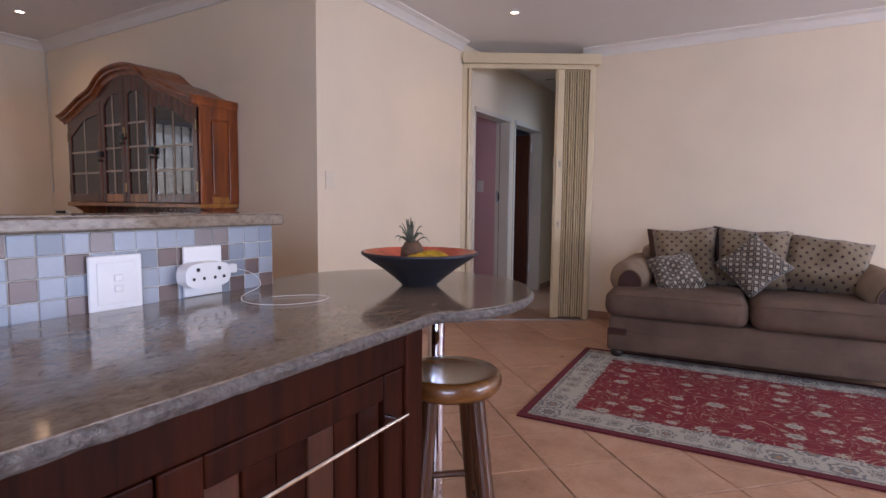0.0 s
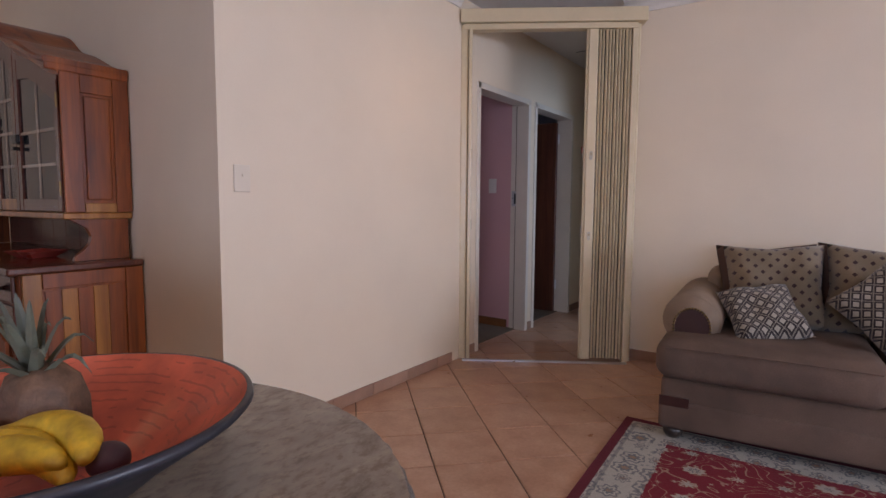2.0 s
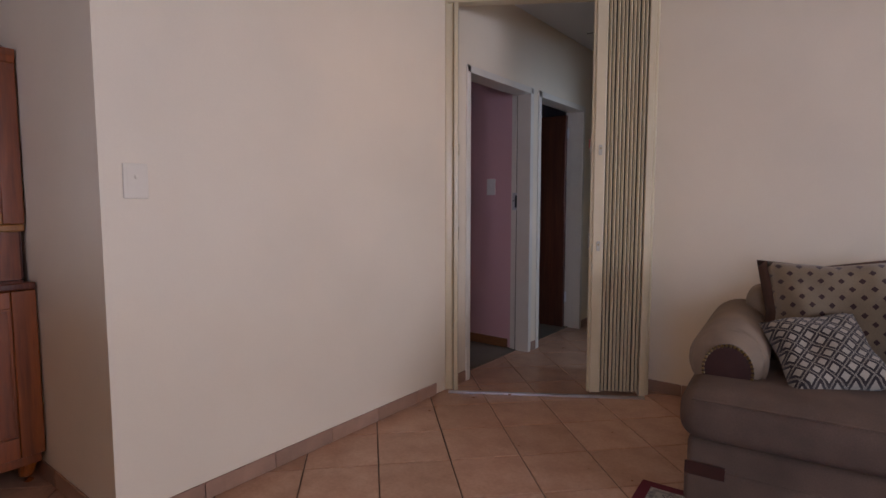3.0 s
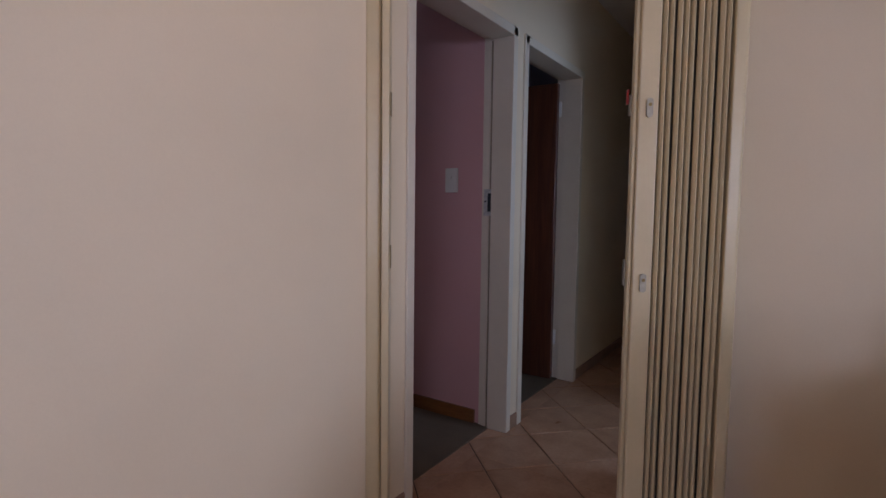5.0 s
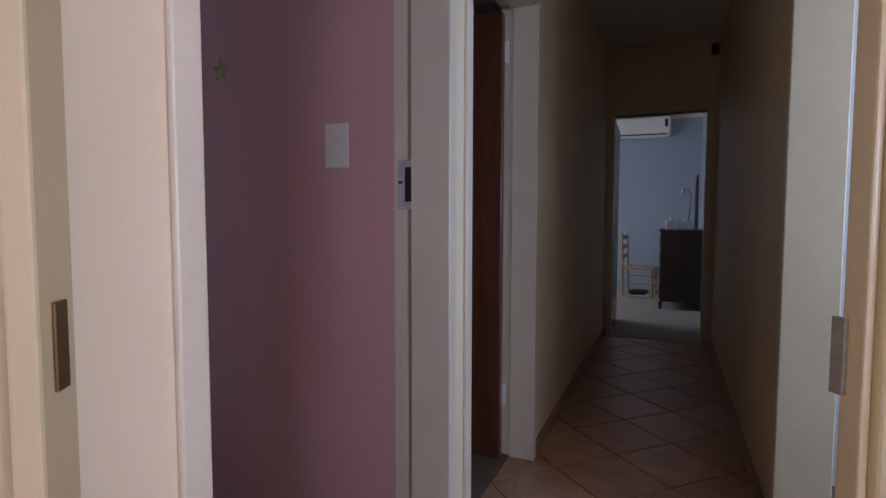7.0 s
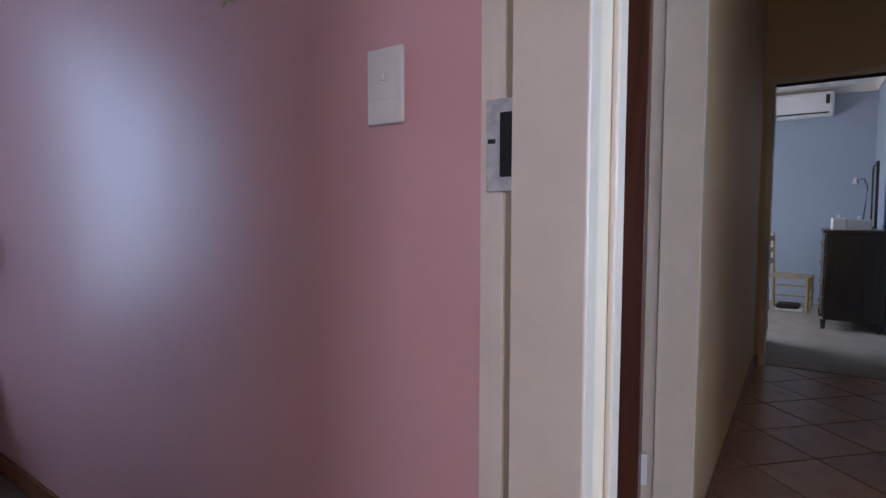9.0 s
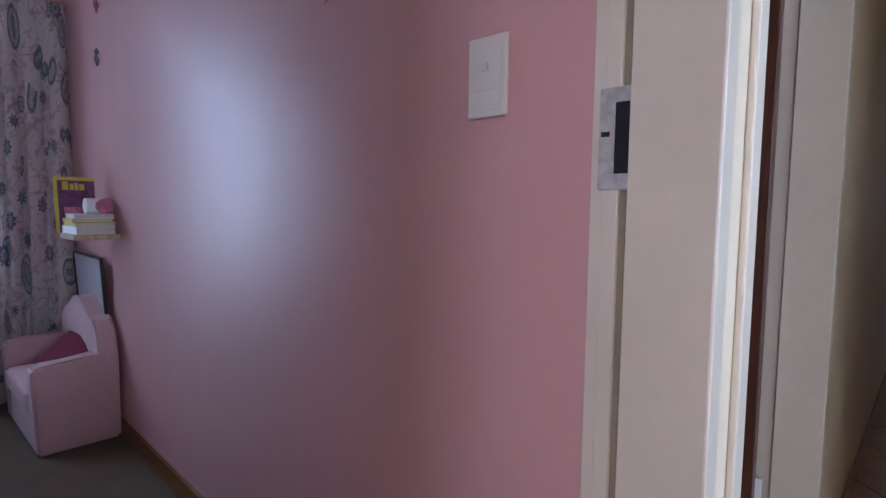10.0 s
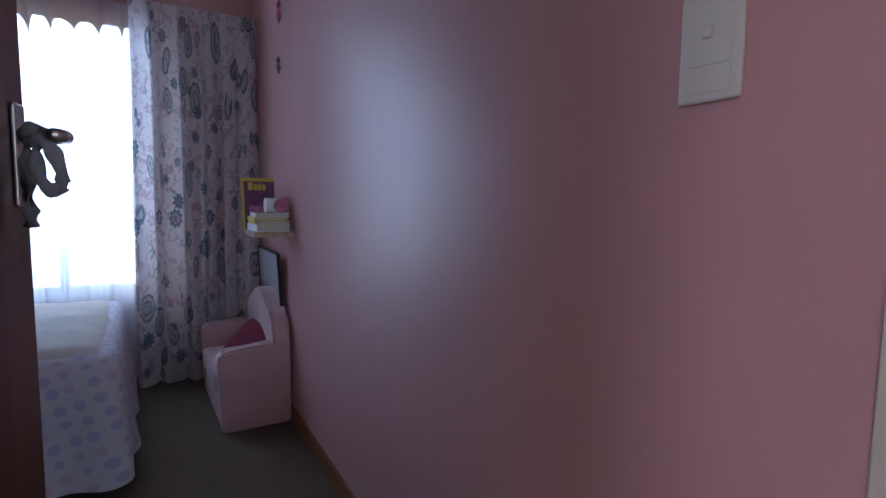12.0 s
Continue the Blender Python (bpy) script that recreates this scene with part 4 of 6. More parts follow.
# mosaic tiles on the bar wall
def mosaic():
    root = structure(new("mosaic_splashback"), "mixed white, grey and brown mosaic tiles on the bar wall", "tiles")
    part("grout", boxed(0.0362, 0.0405, -0.9, 1.978, CT + 0.001, 1.062), TGROUT, root)
    meshes = []
    wide, tall, rows = 0.0508, 0.0462, 4
    for mat in SCONE:
        me = bpy.data.meshes.new("mosaic_tile")
        bm = boxed(-0.002, 0.002, -wide / 2, wide / 2, -tall / 2, tall / 2, 0.0015, 1)
        bm.to_mesh(me)
        bm.free()
        me.materials.append(mat)
        meshes.append(me)
    rnd = random.Random(11)
    for i in range(54):
        for j in range(rows):
            ob = new("tile", meshes[rnd.choices((0, 1, 2, 3), (5, 4, 3, 2))[0]])
            ob.parent = root
            ob.matrix_basis = pose(0.0412 + rnd.uniform(0, 0.0006), 1.976 - wide / 2 - i * (wide + 0.0027), 1.0605 - tall / 2 - j * (tall + 0.0022), rnd.uniform(-0.5, 0.5), 0, 0)


mosaic()


def wall_plate(name, m, w, h, label, double=False, material=None):
    """A switch plate in its own xz plane, facing -y, centred on its origin."""
    material = material or WHITEP
    s = thing(name, label, "light switch", m)
    part("plate", boxed(-w / 2, w / 2, -0.009, 0.0, -h / 2, h / 2, 0.004, 3), material, s)
    part("insert", boxed(-w * 0.36, w * 0.36, -0.0105, -0.0092, -h * 0.17, h * 0.40, 0.0006), material, s)
    part("blank", boxed(-w * 0.36, w * 0.36, -0.0105, -0.0092, -h * 0.42, -h * 0.185, 0.0006), material, s)
    part("rocker", boxed(-0.006, 0.006, -0.017, -0.0107, h * 0.06, h * 0.17, 0.002), material, s)
    return s


# sockets on the mosaic
sock = thing("wall_socket", "white square double wall socket on the mosaic tiles", "socket", pose(0.0465, 1.492, 0.940))
part("plate", boxed(0.0, 0.010, -0.062, 0.062, -0.066, 0.066, 0.004, 3), WHITEP, sock)
part("insert", boxed(0.0102, 0.0125, -0.045, 0.045, -0.05, 0.05, 0.001), WHITEP, sock)
part("rocker", boxed(0.0127, 0.0165, -0.008, 0.012, 0.004, 0.020, 0.002), WHITEP, sock)
part("rocker", boxed(0.0127, 0.0165, -0.008, 0.012, -0.022, -0.006, 0.002), WHITEP, sock)
sock = thing("wall_socket", "white wall socket holding an oval multi-plug adaptor", "socket", pose(0.0465, 1.722, 0.943))
part("plate", boxed(0.0, 0.010, -0.056, 0.060, -0.066, 0.070, 0.004, 3), WHITEP, sock)
ad = thing("multiplug_adaptor", "white oval multi-plug adaptor pushed into the wall socket", "adaptor", pose(0.0568, 1.710, 0.938))
bm = bmesh.new()
prism(bm, [(0.068 * (abs(math.cos(t)) ** 0.6) * (1 if math.cos(t) > 0 else -1), 0.034 * (abs(math.sin(t)) ** 0.7) * (1 if math.sin(t) > 0 else -1)) for t in (2 * math.pi * i / 36 + 0.02 for i in range(36))], "x", 0.0, 0.042)
part("body", bm, WHITEP, ad)
for dy in (-0.045, -0.015, 0.018, 0.046):
    part("pin_hole", tube(bmesh.new(), (0.0421, dy, -0.008), (0.0432, dy, -0.008), 0.0045, n=10), BLACKP, ad)
for dy in (-0.032, 0.032):
    part("pin_hole", tube(bmesh.new(), (0.0421, dy, 0.016), (0.0432, dy, 0.016), 0.0055, n=10), BLACKP, ad)
plug = thing("charger_plug", "small white charger plug in the adaptor", "charger", pose(0.072, 1.788, 0.945))
part("body", boxed(-0.012, 0.014, -0.009, 0.024, -0.012, 0.014, 0.005, 3), WHITEP, plug)
pts = [(0.082, 1.812, 0.943), (0.10, 1.85, 0.935), (0.11, 1.88, 0.90), (0.105, 1.87, 0.8805), (0.13, 1.80, 0.8795), (0.22, 1.70, 0.8795), (0.33, 1.70, 0.8795), (0.40, 1.79, 0.8795), (0.385, 1.90, 0.8795), (0.30, 1.90, 0.8795), (0.24, 1.80, 0.8795)]
cv = bpy.data.curves.new("cable", "CURVE")
cv.dimensions, cv.bevel_depth, cv.bevel_resolution = "3D", 0.0008, 2
sp = cv.splines.new("NURBS")
sp.points.add(len(pts) - 1)
for p, q in zip(sp.points, pts):
    p.co = (*q, 1)
sp.use_endpoint_u, sp.order_u = True, 4
cv.materials.append(WHITEP)
tagged(new("charger_cable", cv), "thin white charger cable curled on the granite worktop", "cable")


# ---- fruit bowl ----
def fruit_bowl():
    m = pose(0.438, 2.226, CT + 0.001)
    b = thing("fruit_bowl", "wide black bowl with red lacquered inside on the worktop", "bowl", m)
    outer = [(0.0, 0.0), (0.056, 0.0), (0.060, 0.006), (0.078, 0.022), (0.115, 0.052), (0.160, 0.082), (0.182, 0.097), (0.186, 0.102), (0.184, 0.107), (0.179, 0.107)]
    inner = [(0.179, 0.1072), (0.156, 0.092), (0.112, 0.063), (0.074, 0.034), (0.050, 0.022), (0.0, 0.018)]
    part("outside", lathe(bmesh.new(), outer, 64), BOWLO, b, "matt black outside and rim", smooth=True)
    part("inside", lathe(bmesh.new(), inner, 64), BOWLI, b, "glossy red inside", smooth=True)
    # pineapple, leaning towards the back
    p = thing("pineapple", "small pineapple with a grey-green leaf crown lying in the bowl", "pineapple", m @ pose(-0.035, 0.020, 0.050, 8, -6, 30))
    bm = bmesh.new()
    prof = [(0.0, 0.0), (0.022, 0.003), (0.034, 0.022), (0.037, 0.045), (0.033, 0.070), (0.022, 0.086), (0.0, 0.09)]
    lathe(bm, prof, 28)
    for v in bm.verts:
        k = 0.0028 * math.sin(v.co.z * 230 + math.atan2(v.co.y, v.co.x) * 7)
        v.co.x *= 1 + k / 0.03
        v.co.y *= 1 + k / 0.03
    part("fruit", bm, PINEA, p, smooth=True)
    rnd = random.Random(3)
    for i in range(17):
        ring = i / 17
        a = i * 2.4
        ln = 0.048 + 0.046 * (1 - abs(ring - 0.55))
        outw = 0.95 - 0.85 * ring
        bm = bmesh.new()
        vs = []
        for k in range(6):
            t = k / 5
            rr = 0.010 * (1 - ring) + outw * ln * (t - 0.25 * t * t)
            z = 0.078 + 0.018 * ring + ln * (t * (1.15 - outw * 0.45) - outw * 0.75 * t * t * t)
            wv = 0.0065 * (1 - t) ** 0.7 + 0.0004
            c, s = math.cos(a), math.sin(a)
            curl = 0.004 * (1 - t)
            vs.append([bm.verts.new((rr * c - s * wv, rr * s + c * wv, z + curl)), bm.verts.new((rr * c, rr * s, z - 0.0015)), bm.verts.new((rr * c + s * wv, rr * s - c * wv, z + curl))])
        for u, w in zip(vs, vs[1:]):
            bm.faces.new((u[0], u[1], w[1], w[0]))
            bm.faces.new((u[1], u[2], w[2], w[1]))
        part("leaf", bm, LEAF, p)
    # bananas
    for k, (dx, dy, rz, rad) in enumerate(((0.034, -0.028, 205, 0.100), (0.046, 0.0, 190, 0.095), (0.034, -0.046, 222, 0.098))):
        bn = thing("banana", "ripe yellow banana with brown spots lying in the bowl", "banana", m @ pose(dx, dy, 0.074 + 0.010 * (k == 1), 14, 6 * k - 6, rz), "bananas in the bowl")
        pts, rr = [], []
        for i in range(11):
            t = -0.72 + 1.44 * i / 10
            pts.append((rad * math.sin(t), rad * (1 - math.cos(t)), 0.012 * math.cos(t * 2)))
            rr.append((0.0045, 0.010, 0.0135, 0.0155, 0.0165, 0.0165, 0.016, 0.0145, 0.0115, 0.0065, 0.0045)[i])
        part("skin", bent(bmesh.new(), pts, rr, 14), BANANA, bn, smooth=True)
        e = Vector(pts[-1])
        part("stalk", tube(bmesh.new(), e, e + Vector((0.012, 0.014, 0)), 0.0048, 0.0055, 8), BANTIP, bn)
    for dx, dy in ((0.100, 0.012), (-0.02, -0.08)):
        f = thing("passion_fruit", "small dark purple fruit lying in the bowl", "fruit", m @ pose(dx, dy, 0.080))
        bm = bmesh.new()
        bmesh.ops.create_icosphere(bm, subdivisions=3, radius=0.017)
        for v in bm.verts:
            v.co *= 1 + 0.05 * noise.noise(v.co * 60)
            v.co.z *= 0.9
        part("fruit", bm, PASSION, f, smooth=True)


fruit_bowl()


# ---- bar stool ----
def bar_stool(m):
    s = thing("bar_stool", "varnished wooden bar stool with a round dished seat", "stool", m)
    part("seat", lathe(bmesh.new(), [(0, 0.592), (0.122, 0.592), (0.142, 0.597), (0.153, 0.610), (0.156, 0.626), (0.153, 0.642), (0.144, 0.651), (0.134, 0.652), (0.11, 0.648), (0, 0.642)], 48), STOOLW, s, "honey varnished seat", smooth=True)
    for k in range(4):
        a = math.pi / 4 + k * math.pi / 2 + 0.35
        c, sn = math.cos(a), math.sin(a)
        part("leg", tube(bmesh.new(), (0.175 * c, 0.175 * sn, 0.0), (0.088 * c, 0.088 * sn, 0.613), 0.024, 0.027, 18), STOOLLEG, s)
    for k in range(4):
        a, b = (math.pi / 4 + k * math.pi / 2 + 0.35 for k in (k, k + 1))
        z = 0.22 if k % 2 else 0.28
        r = 0.175 - 0.087 * z / 0.613
        part("rung", tube(bmesh.new(), (r * math.cos(a), r * math.sin(a), z), (r * math.cos(b), r * math.sin(b), z), 0.011, n=10), STOOLLEG, s)
    return s


bar_stool(pose(0.603, 2.135, 0.0, 0, 0, 20))


# ---- rug ----
RW, RH = 2.50, 1.575
bm = bmesh.new()
nx, ny = 50, 32
vs = [[bm.verts.new((RW * i / nx, RH * j / ny, 0.010 + 0.0012 * noise.noise((i * 0.23, j * 0.23, 4)))) for j in range(ny + 1)] for i in range(nx + 1)]
for i in range(nx):
    for j in range(ny):
        bm.faces.new((vs[i][j], vs[i + 1][j], vs[i + 1][j + 1], vs[i][j + 1]))
r = bmesh.ops.extrude_face_region(bm, geom=bm.faces[:])
for v in r["geom"]:
    if isinstance(v, bmesh.types.BMVert):
        v.co.z = 0.001
rug = part("rug", bm, rug_material(RW, RH))
rug.matrix_basis = pose(0.287, 3.412, 0.0, 0, 0, 2.6)
tagged(rug, "red floral woven rug with a cream border on the tiled floor", "rug")


# ---- sofa ----
def sofa():
    m = pose(0.395, 4.765, 0.012, 0, 0, 4.2)
    s = thing("sofa", "taupe suede two-seat sofa with rolled arms and leather arm fronts", "sofa", m)
    L, D = 1.88, 1.02
    part("base", boxed(0.03, L - 0.03, 0.05, D, 0.055, 0.31, 0.025, 3), SUEDE, s, smooth=True)
    part("skirt_rail", boxed(0.025, L - 0.025, 0.035, 0.085, 0.055, 0.20, 0.02, 3), SUEDE, s, smooth=True)
    for i, (a, b) in enumerate(((0.0, 0.937), (0.944, L))):
        bm = boxed(a, b, 0.0, 0.80, 0.305, 0.505, 0.075, 6)
        bmesh.ops.subdivide_edges(bm, edges=[e for e in bm.edges if e.calc_length() > 0.3], cuts=6, use_grid_fill=True)
        for v in bm.verts:
            if v.co.z > 0.45:
                u = (v.co.x - a) / (b - a) * 2 - 1
                w = v.co.y / 0.8 * 2 - 1
                v.co.z += 0.018 * (1 - u * u) * (1 - w * w) + 0.005 * noise.noise(v.co * 5)
            if v.co.y < 0.03:
                v.co.y -= 0.012 * (1 - ((v.co.x - a) / (b - a) * 2 - 1) ** 2)
        c = part("seat_cushion", bm, SUEDE, s, smooth=True)
        part("piping", bent(bmesh.new(), [(a + 0.05, -0.004, 0.475), ((a + b) / 2, -0.016, 0.482), (b - 0.05, -0.004, 0.475)], [0.005] * 3, 8), SUEDE, c)
    part("back", boxed(0.16, L - 0.16, 0.78, D, 0.31, 0.80, 0.07, 5), SUEDEL, s, smooth=True)
    for side, x0 in ((-1, 0.0), (1, L - 0.29)):
        # rolled arm: a scroll over an upright panel
        bm = bmesh.new()
        prof = []
        cx, cz, r = x0 + 0.140, 0.570, 0.142
        for i in range(25):
            t = math.radians(-62 + 304 * i / 24)
            prof.append((cx + r * math.cos(t), cz + r * math.sin(t)))
        prof += [(cx - 0.085, 0.31), (cx + 0.085, 0.31)]
        prism(bm, prof, "y", 0.235, 0.96)
        bmesh.ops.bevel(bm, geom=[e for e in bm.edges if abs(e.verts[0].co.y - e.verts[1].co.y) < 1e-4 and e.verts[0].co.y < 0.3], offset=0.018, segments=3, affect="EDGES")
        arm = part("arm", bm, SUEDEL, s, smooth=True)
        bm = bmesh.new()
        pts = [(cx + 0.003 + 0.092 * math.cos(t), cz - 0.035 + (0.106 if math.sin(t) > 0 else 0.10) * math.sin(t)) for t in (2 * math.pi * i / 32 + 0.03 for i in range(32))]
        prism(bm, pts, "y", 0.222, 0.236)
        part("leather_facing", bm, LEATHER, arm, "oxblood leather oval facing")
        bm = bmesh.new()
        for i in range(26):
            t = math.radians(-30 + 240 * i / 25)
            bmesh.ops.create_icosphere(bm, subdivisions=1, radius=0.0072, matrix=Matrix.Translation((cx + 0.003 + 0.087 * math.cos(t), 0.220, cz - 0.035 + 0.101 * math.sin(t))))
        part("nailheads", bm, BRASS, arm, "row of dark brass nailheads")
    part("fabric_tag", boxed(0.028, 0.165, 0.0295, 0.0345, 0.172, 0.222, 0.001), LEATHER, s, "dark stitched leather tag")
    for x in (0.09, L - 0.09):
        for y in (0.10, D - 0.08):
            part("foot", lathe(bmesh.new(), [(0, -0.002), (0.03, -0.002), (0.046, 0.018), (0.048, 0.04), (0.038, 0.056), (0, 0.056)], 20, (x, y, 0)), BLACKW, s, "dark turned bun foot", smooth=True)
    # loose back cushions and throw cushions
    for x, w, h, tilt, yaw, lean in ((0.515, 0.48, 0.46, -16, 4, -3), (0.955, 0.50, 0.47, -17, -2, 3), (1.395, 0.55, 0.43, -22, -5, 7)):
        c = thing("back_cushion", "plump tan cushion with small brown diamonds leaning on the sofa's back", "cushion", m @ pose(x, 0.60, 0.502, tilt, lean, yaw), "back cushions on the sofa")
        part("cover", pillow(bmesh.new(), w, h, 0.30, 20, 0.10, 0.05), SPOTC, c, smooth=True)
        bm = pillow(bmesh.new(), w * 1.03, h * 1.04, 0.20, 16, 0.13, 0.0)
        for v in bm.verts:
            v.co.y += 0.055
            v.co.x -= 0.032
        part("back_panel", bm, BROWNC, c, "plain brown back", smooth=True)
    for x, y, z, rx, ry, rz, w in ((0.455, 0.36, 0.462, -50, -14, 10, 0.345), (0.96, 0.36, 0.435, -26, 45, -4, 0.355)):
        c = thing("throw_cushion", "ivory throw cushion with a dark lattice print on the sofa seat", "cushion", m @ pose(x, y, z + (0.27 if ry > 30 else 0.16), rx, 0, rz) @ pose(0, 0, 0, 0, ry, 0) @ pose(0, 0, -w / 2), "throw cushions on the sofa")
        part("cover", pillow(bmesh.new(), w, w, 0.15, 18, 0.09, 0.03), LATTC, c, smooth=True)


sofa()


# ---- hutch ----
def hutch():
    X0, X1 = -3.745, -1.950       # outer ends of the upper part
    C = (X0 + X1) / 2
    YB, YF, YL = 3.422, 3.115, 2.875
    h = thing("welsh_dresser", "glossy reddish wooden dresser with glazed arched doors above drawers and cupboards", "dresser")
    # lower part
    part("lower_body", boxed(-3.79, -1.875, YL + 0.02, YB, 0.13, 0.845, 0.004), ORANGE, h)
    part("counter_top", boxed(-3.83, -1.845, YL - 0.03, YB + 0.002, 0.846, 0.878, 0.008, 3), GREYWOOD, h, "dark polished top")
    part("apron", boxed(-3.79, -1.872, YL + 0.03, YB - 0.01, 0.09, 0.1295, 0.004), ORANGE, h)
    for x in (-3.75, -1.93):
        for y in (YL + 0.06, YB - 0.05):
            part("foot", bent(bmesh.new(), [(x, y, 0.0), (x, y - 0.006, 0.03), (x, y, 0.07), (x, y, 0.13)], [0.022, 0.027, 0.034, 0.042], 12), ORANGE, h)
    # side panel of the lower part
    sx = -1.8748
    side = part("lower_side_panel", boxed(sx, sx + 0.004, YL + 0.03, YB - 0.005, 0.14, 0.842), ORANGE, h)
    part("stile", boxed(sx + 0.0042, sx + 0.022, YL + 0.025, YL + 0.10, 0.135, 0.844, 0.004), HONEY, side)
    part("stile", boxed(sx + 0.0042, sx + 0.022, YB - 0.085, YB, 0.135, 0.844, 0.004), ORANGE, side)
    part("rail", boxed(sx + 0.0042, sx + 0.021, YL + 0.102, YB - 0.087, 0.772, 0.843, 0.004), ORANGE, side)
    part("rail", boxed(sx + 0.0042, sx + 0.021, YL + 0.102, YB - 0.087, 0.135, 0.225, 0.004), ORANGE, side)
    ws = (YB - 0.087 - YL - 0.102)
    for i, mt in enumerate((ORANGE, HONEY, ORANGE, HONEY, ORANGE)):
        part("board", boxed(sx + 0.0045, sx + 0.012, YL + 0.112 + (ws - 0.02) * i / 5, YL + 0.112 + (ws - 0.02) * (i + 1) / 5 - 0.001, 0.235, 0.762, 0.002), mt, side)
    # drawers and cupboard doors
    wd = 1.86 / 4
    for i in range(4):
        a = -3.765 + wd * i
        dr = part("drawer", boxed(a + 0.008, a + wd - 0.008, YL + 0.002, YL + 0.0195, 0.715, 0.835, 0.005), GREYWOOD, h)
        for dx in (0.13, wd - 0.13):
            bm = lathe(bmesh.new(), [(0, 0.0), (0.010, 0.0), (0.010, 0.012), (0.021, 0.02), (0.022, 0.03), (0.014, 0.037), (0, 0.039)], 16)
            bm.transform(pose(a + dx, YL + 0.002, 0.775, 90))
            part("knob", bm, BLACKW, dr, "dark turned wooden knob", smooth=True)
        dr = part("cupboard_door", boxed(a + 0.008, a + wd - 0.008, YL + 0.004, YL + 0.0195, 0.165, 0.70, 0.004), GREYWOOD, h)
        # raised panel with an arched head
        u0, u1 = a + 0.085, a + wd - 0.085
        arch = [(u0, 0.235), (u1, 0.235), (u1, 0.53)]
        for k in range(15):
            t = k / 14
            arch.append((u1 + (u0 - u1) * t, 0.53 + 0.085 * (0.5 - 0.5 * math.cos(2 * math.pi * t)) ** 0.8))
        arch.append((u0, 0.53))
        bm = prism(bmesh.new(), arch, "y", YL - 0.012, YL + 0.0035)
        part("raised_panel", bm, ORANGE, dr)
        bm = lathe(bmesh.new(), [(0, 0.0), (0.009, 0.0), (0.009, 0.012), (0.018, 0.02), (0.018, 0.028), (0, 0.034)], 14)
        bm.transform(pose(a + (0.04 if i % 2 else wd - 0.04), YL + 0.004, 0.50, 90))
        part("knob", bm, BLACKW, dr, smooth=True)
    # open niche between the parts: back boards and scrolled side brackets
    for i in range(9):
        a = X0 + 0.03 + (X1 - X0 - 0.06) * i / 9
        part("back_board", boxed(a, a + (X1 - X0 - 0.06) / 9 - 0.003, YB - 0.016, YB - 0.004, 0.88, 1.125, 0.002), GREYWOOD, h)
    for x in (X0 + 0.004, X1 - 0.034):
        prof = [(YB - 0.02, 0.880), (YL + 0.27, 0.880), (YL + 0.28, 0.905), (YL + 0.315, 0.93), (YL + 0.345, 0.965), (YL + 0.352, 1.0), (YL + 0.335, 1.04), (YL + 0.29, 1.068), (YL + 0.262, 1.085), (YB - 0.02, 1.085)]
        part("bracket", prism(bmesh.new(), prof, "x", x, x + 0.03), ORANGE, h)
    # upper part
    part("upper_bottom", boxed(X0 - 0.006, X1 + 0.008, YF - 0.01, YB, 1.086, 1.118, 0.006), HONEY, h)
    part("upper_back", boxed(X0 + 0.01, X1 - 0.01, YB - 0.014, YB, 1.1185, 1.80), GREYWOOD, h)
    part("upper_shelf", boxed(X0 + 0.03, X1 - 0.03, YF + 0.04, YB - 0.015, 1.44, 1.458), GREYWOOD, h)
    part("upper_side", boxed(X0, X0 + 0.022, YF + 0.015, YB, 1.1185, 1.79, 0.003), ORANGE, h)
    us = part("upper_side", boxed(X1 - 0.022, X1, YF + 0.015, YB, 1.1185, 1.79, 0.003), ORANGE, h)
    part("stile", boxed(X1 + 0.0005, X1 + 0.014, YF, YF + 0.085, 1.1185, 1.79, 0.004), ORANGE, us)
    part("stile", boxed(X1 + 0.0005, X1 + 0.014, YB - 0.075, YB, 1.1185, 1.79, 0.004), ORANGE, us)
    part("rail", boxed(X1 + 0.0005, X1 + 0.013, YF + 0.086, YB - 0.076, 1.70, 1.79, 0.004), ORANGE, us)
    part("rail", boxed(X1 + 0.0005, X1 + 0.013, YF + 0.086, YB - 0.076, 1.1185, 1.165, 0.004), HONEY, us)
    part("raised_panel", boxed(X1 + 0.0006, X1 + 0.011, YF + 0.10, YB - 0.09, 1.18, 1.688, 0.008), ORANGE, us)

    def crown(u):
        """Height of the pediment over its base at u from 0 (middle) to 1 (end)."""
        us = (0, 0.1, 0.2, 0.28, 0.34, 0.39, 0.44, 0.50, 0.60, 0.70, 0.80, 0.90, 1.0)
        hs = (0.372, 0.368, 0.350, 0.318, 0.276, 0.236, 0.208, 0.192, 0.162, 0.120, 0.075, 0.040, 0.022)
        return 0.9 * float(np.interp(u, us, hs))

    def door_top(x):
        return 1.742 + crown(abs(x - C) / ((X1 - X0) / 2)) * 0.95

    # pediment: a moulded roof that follows the curve from front to back
    N = 61
    xs = [X0 - 0.012 + (X1 - X0 + 0.032) * i / (N - 1) for i in range(N)]
    zt = [1.795 + crown(min(1, abs(x - C) / ((X1 - X0) / 2 + 0.035))) for x in xs]
    bm = bmesh.new()
    prof = [(YB, 0.028), (YF - 0.055, 0.028), (YF - 0.068, 0.018), (YF - 0.066, 0.004), (YF - 0.045, -0.006), (YF - 0.040, -0.020), (YF - 0.018, -0.030), (YF - 0.004, -0.052), (YF - 0.004, -0.010), (YB, -0.010)]
    rows = [[bm.verts.new((x, y, z + dz)) for y, dz in prof] for x, z in zip(xs, zt)]
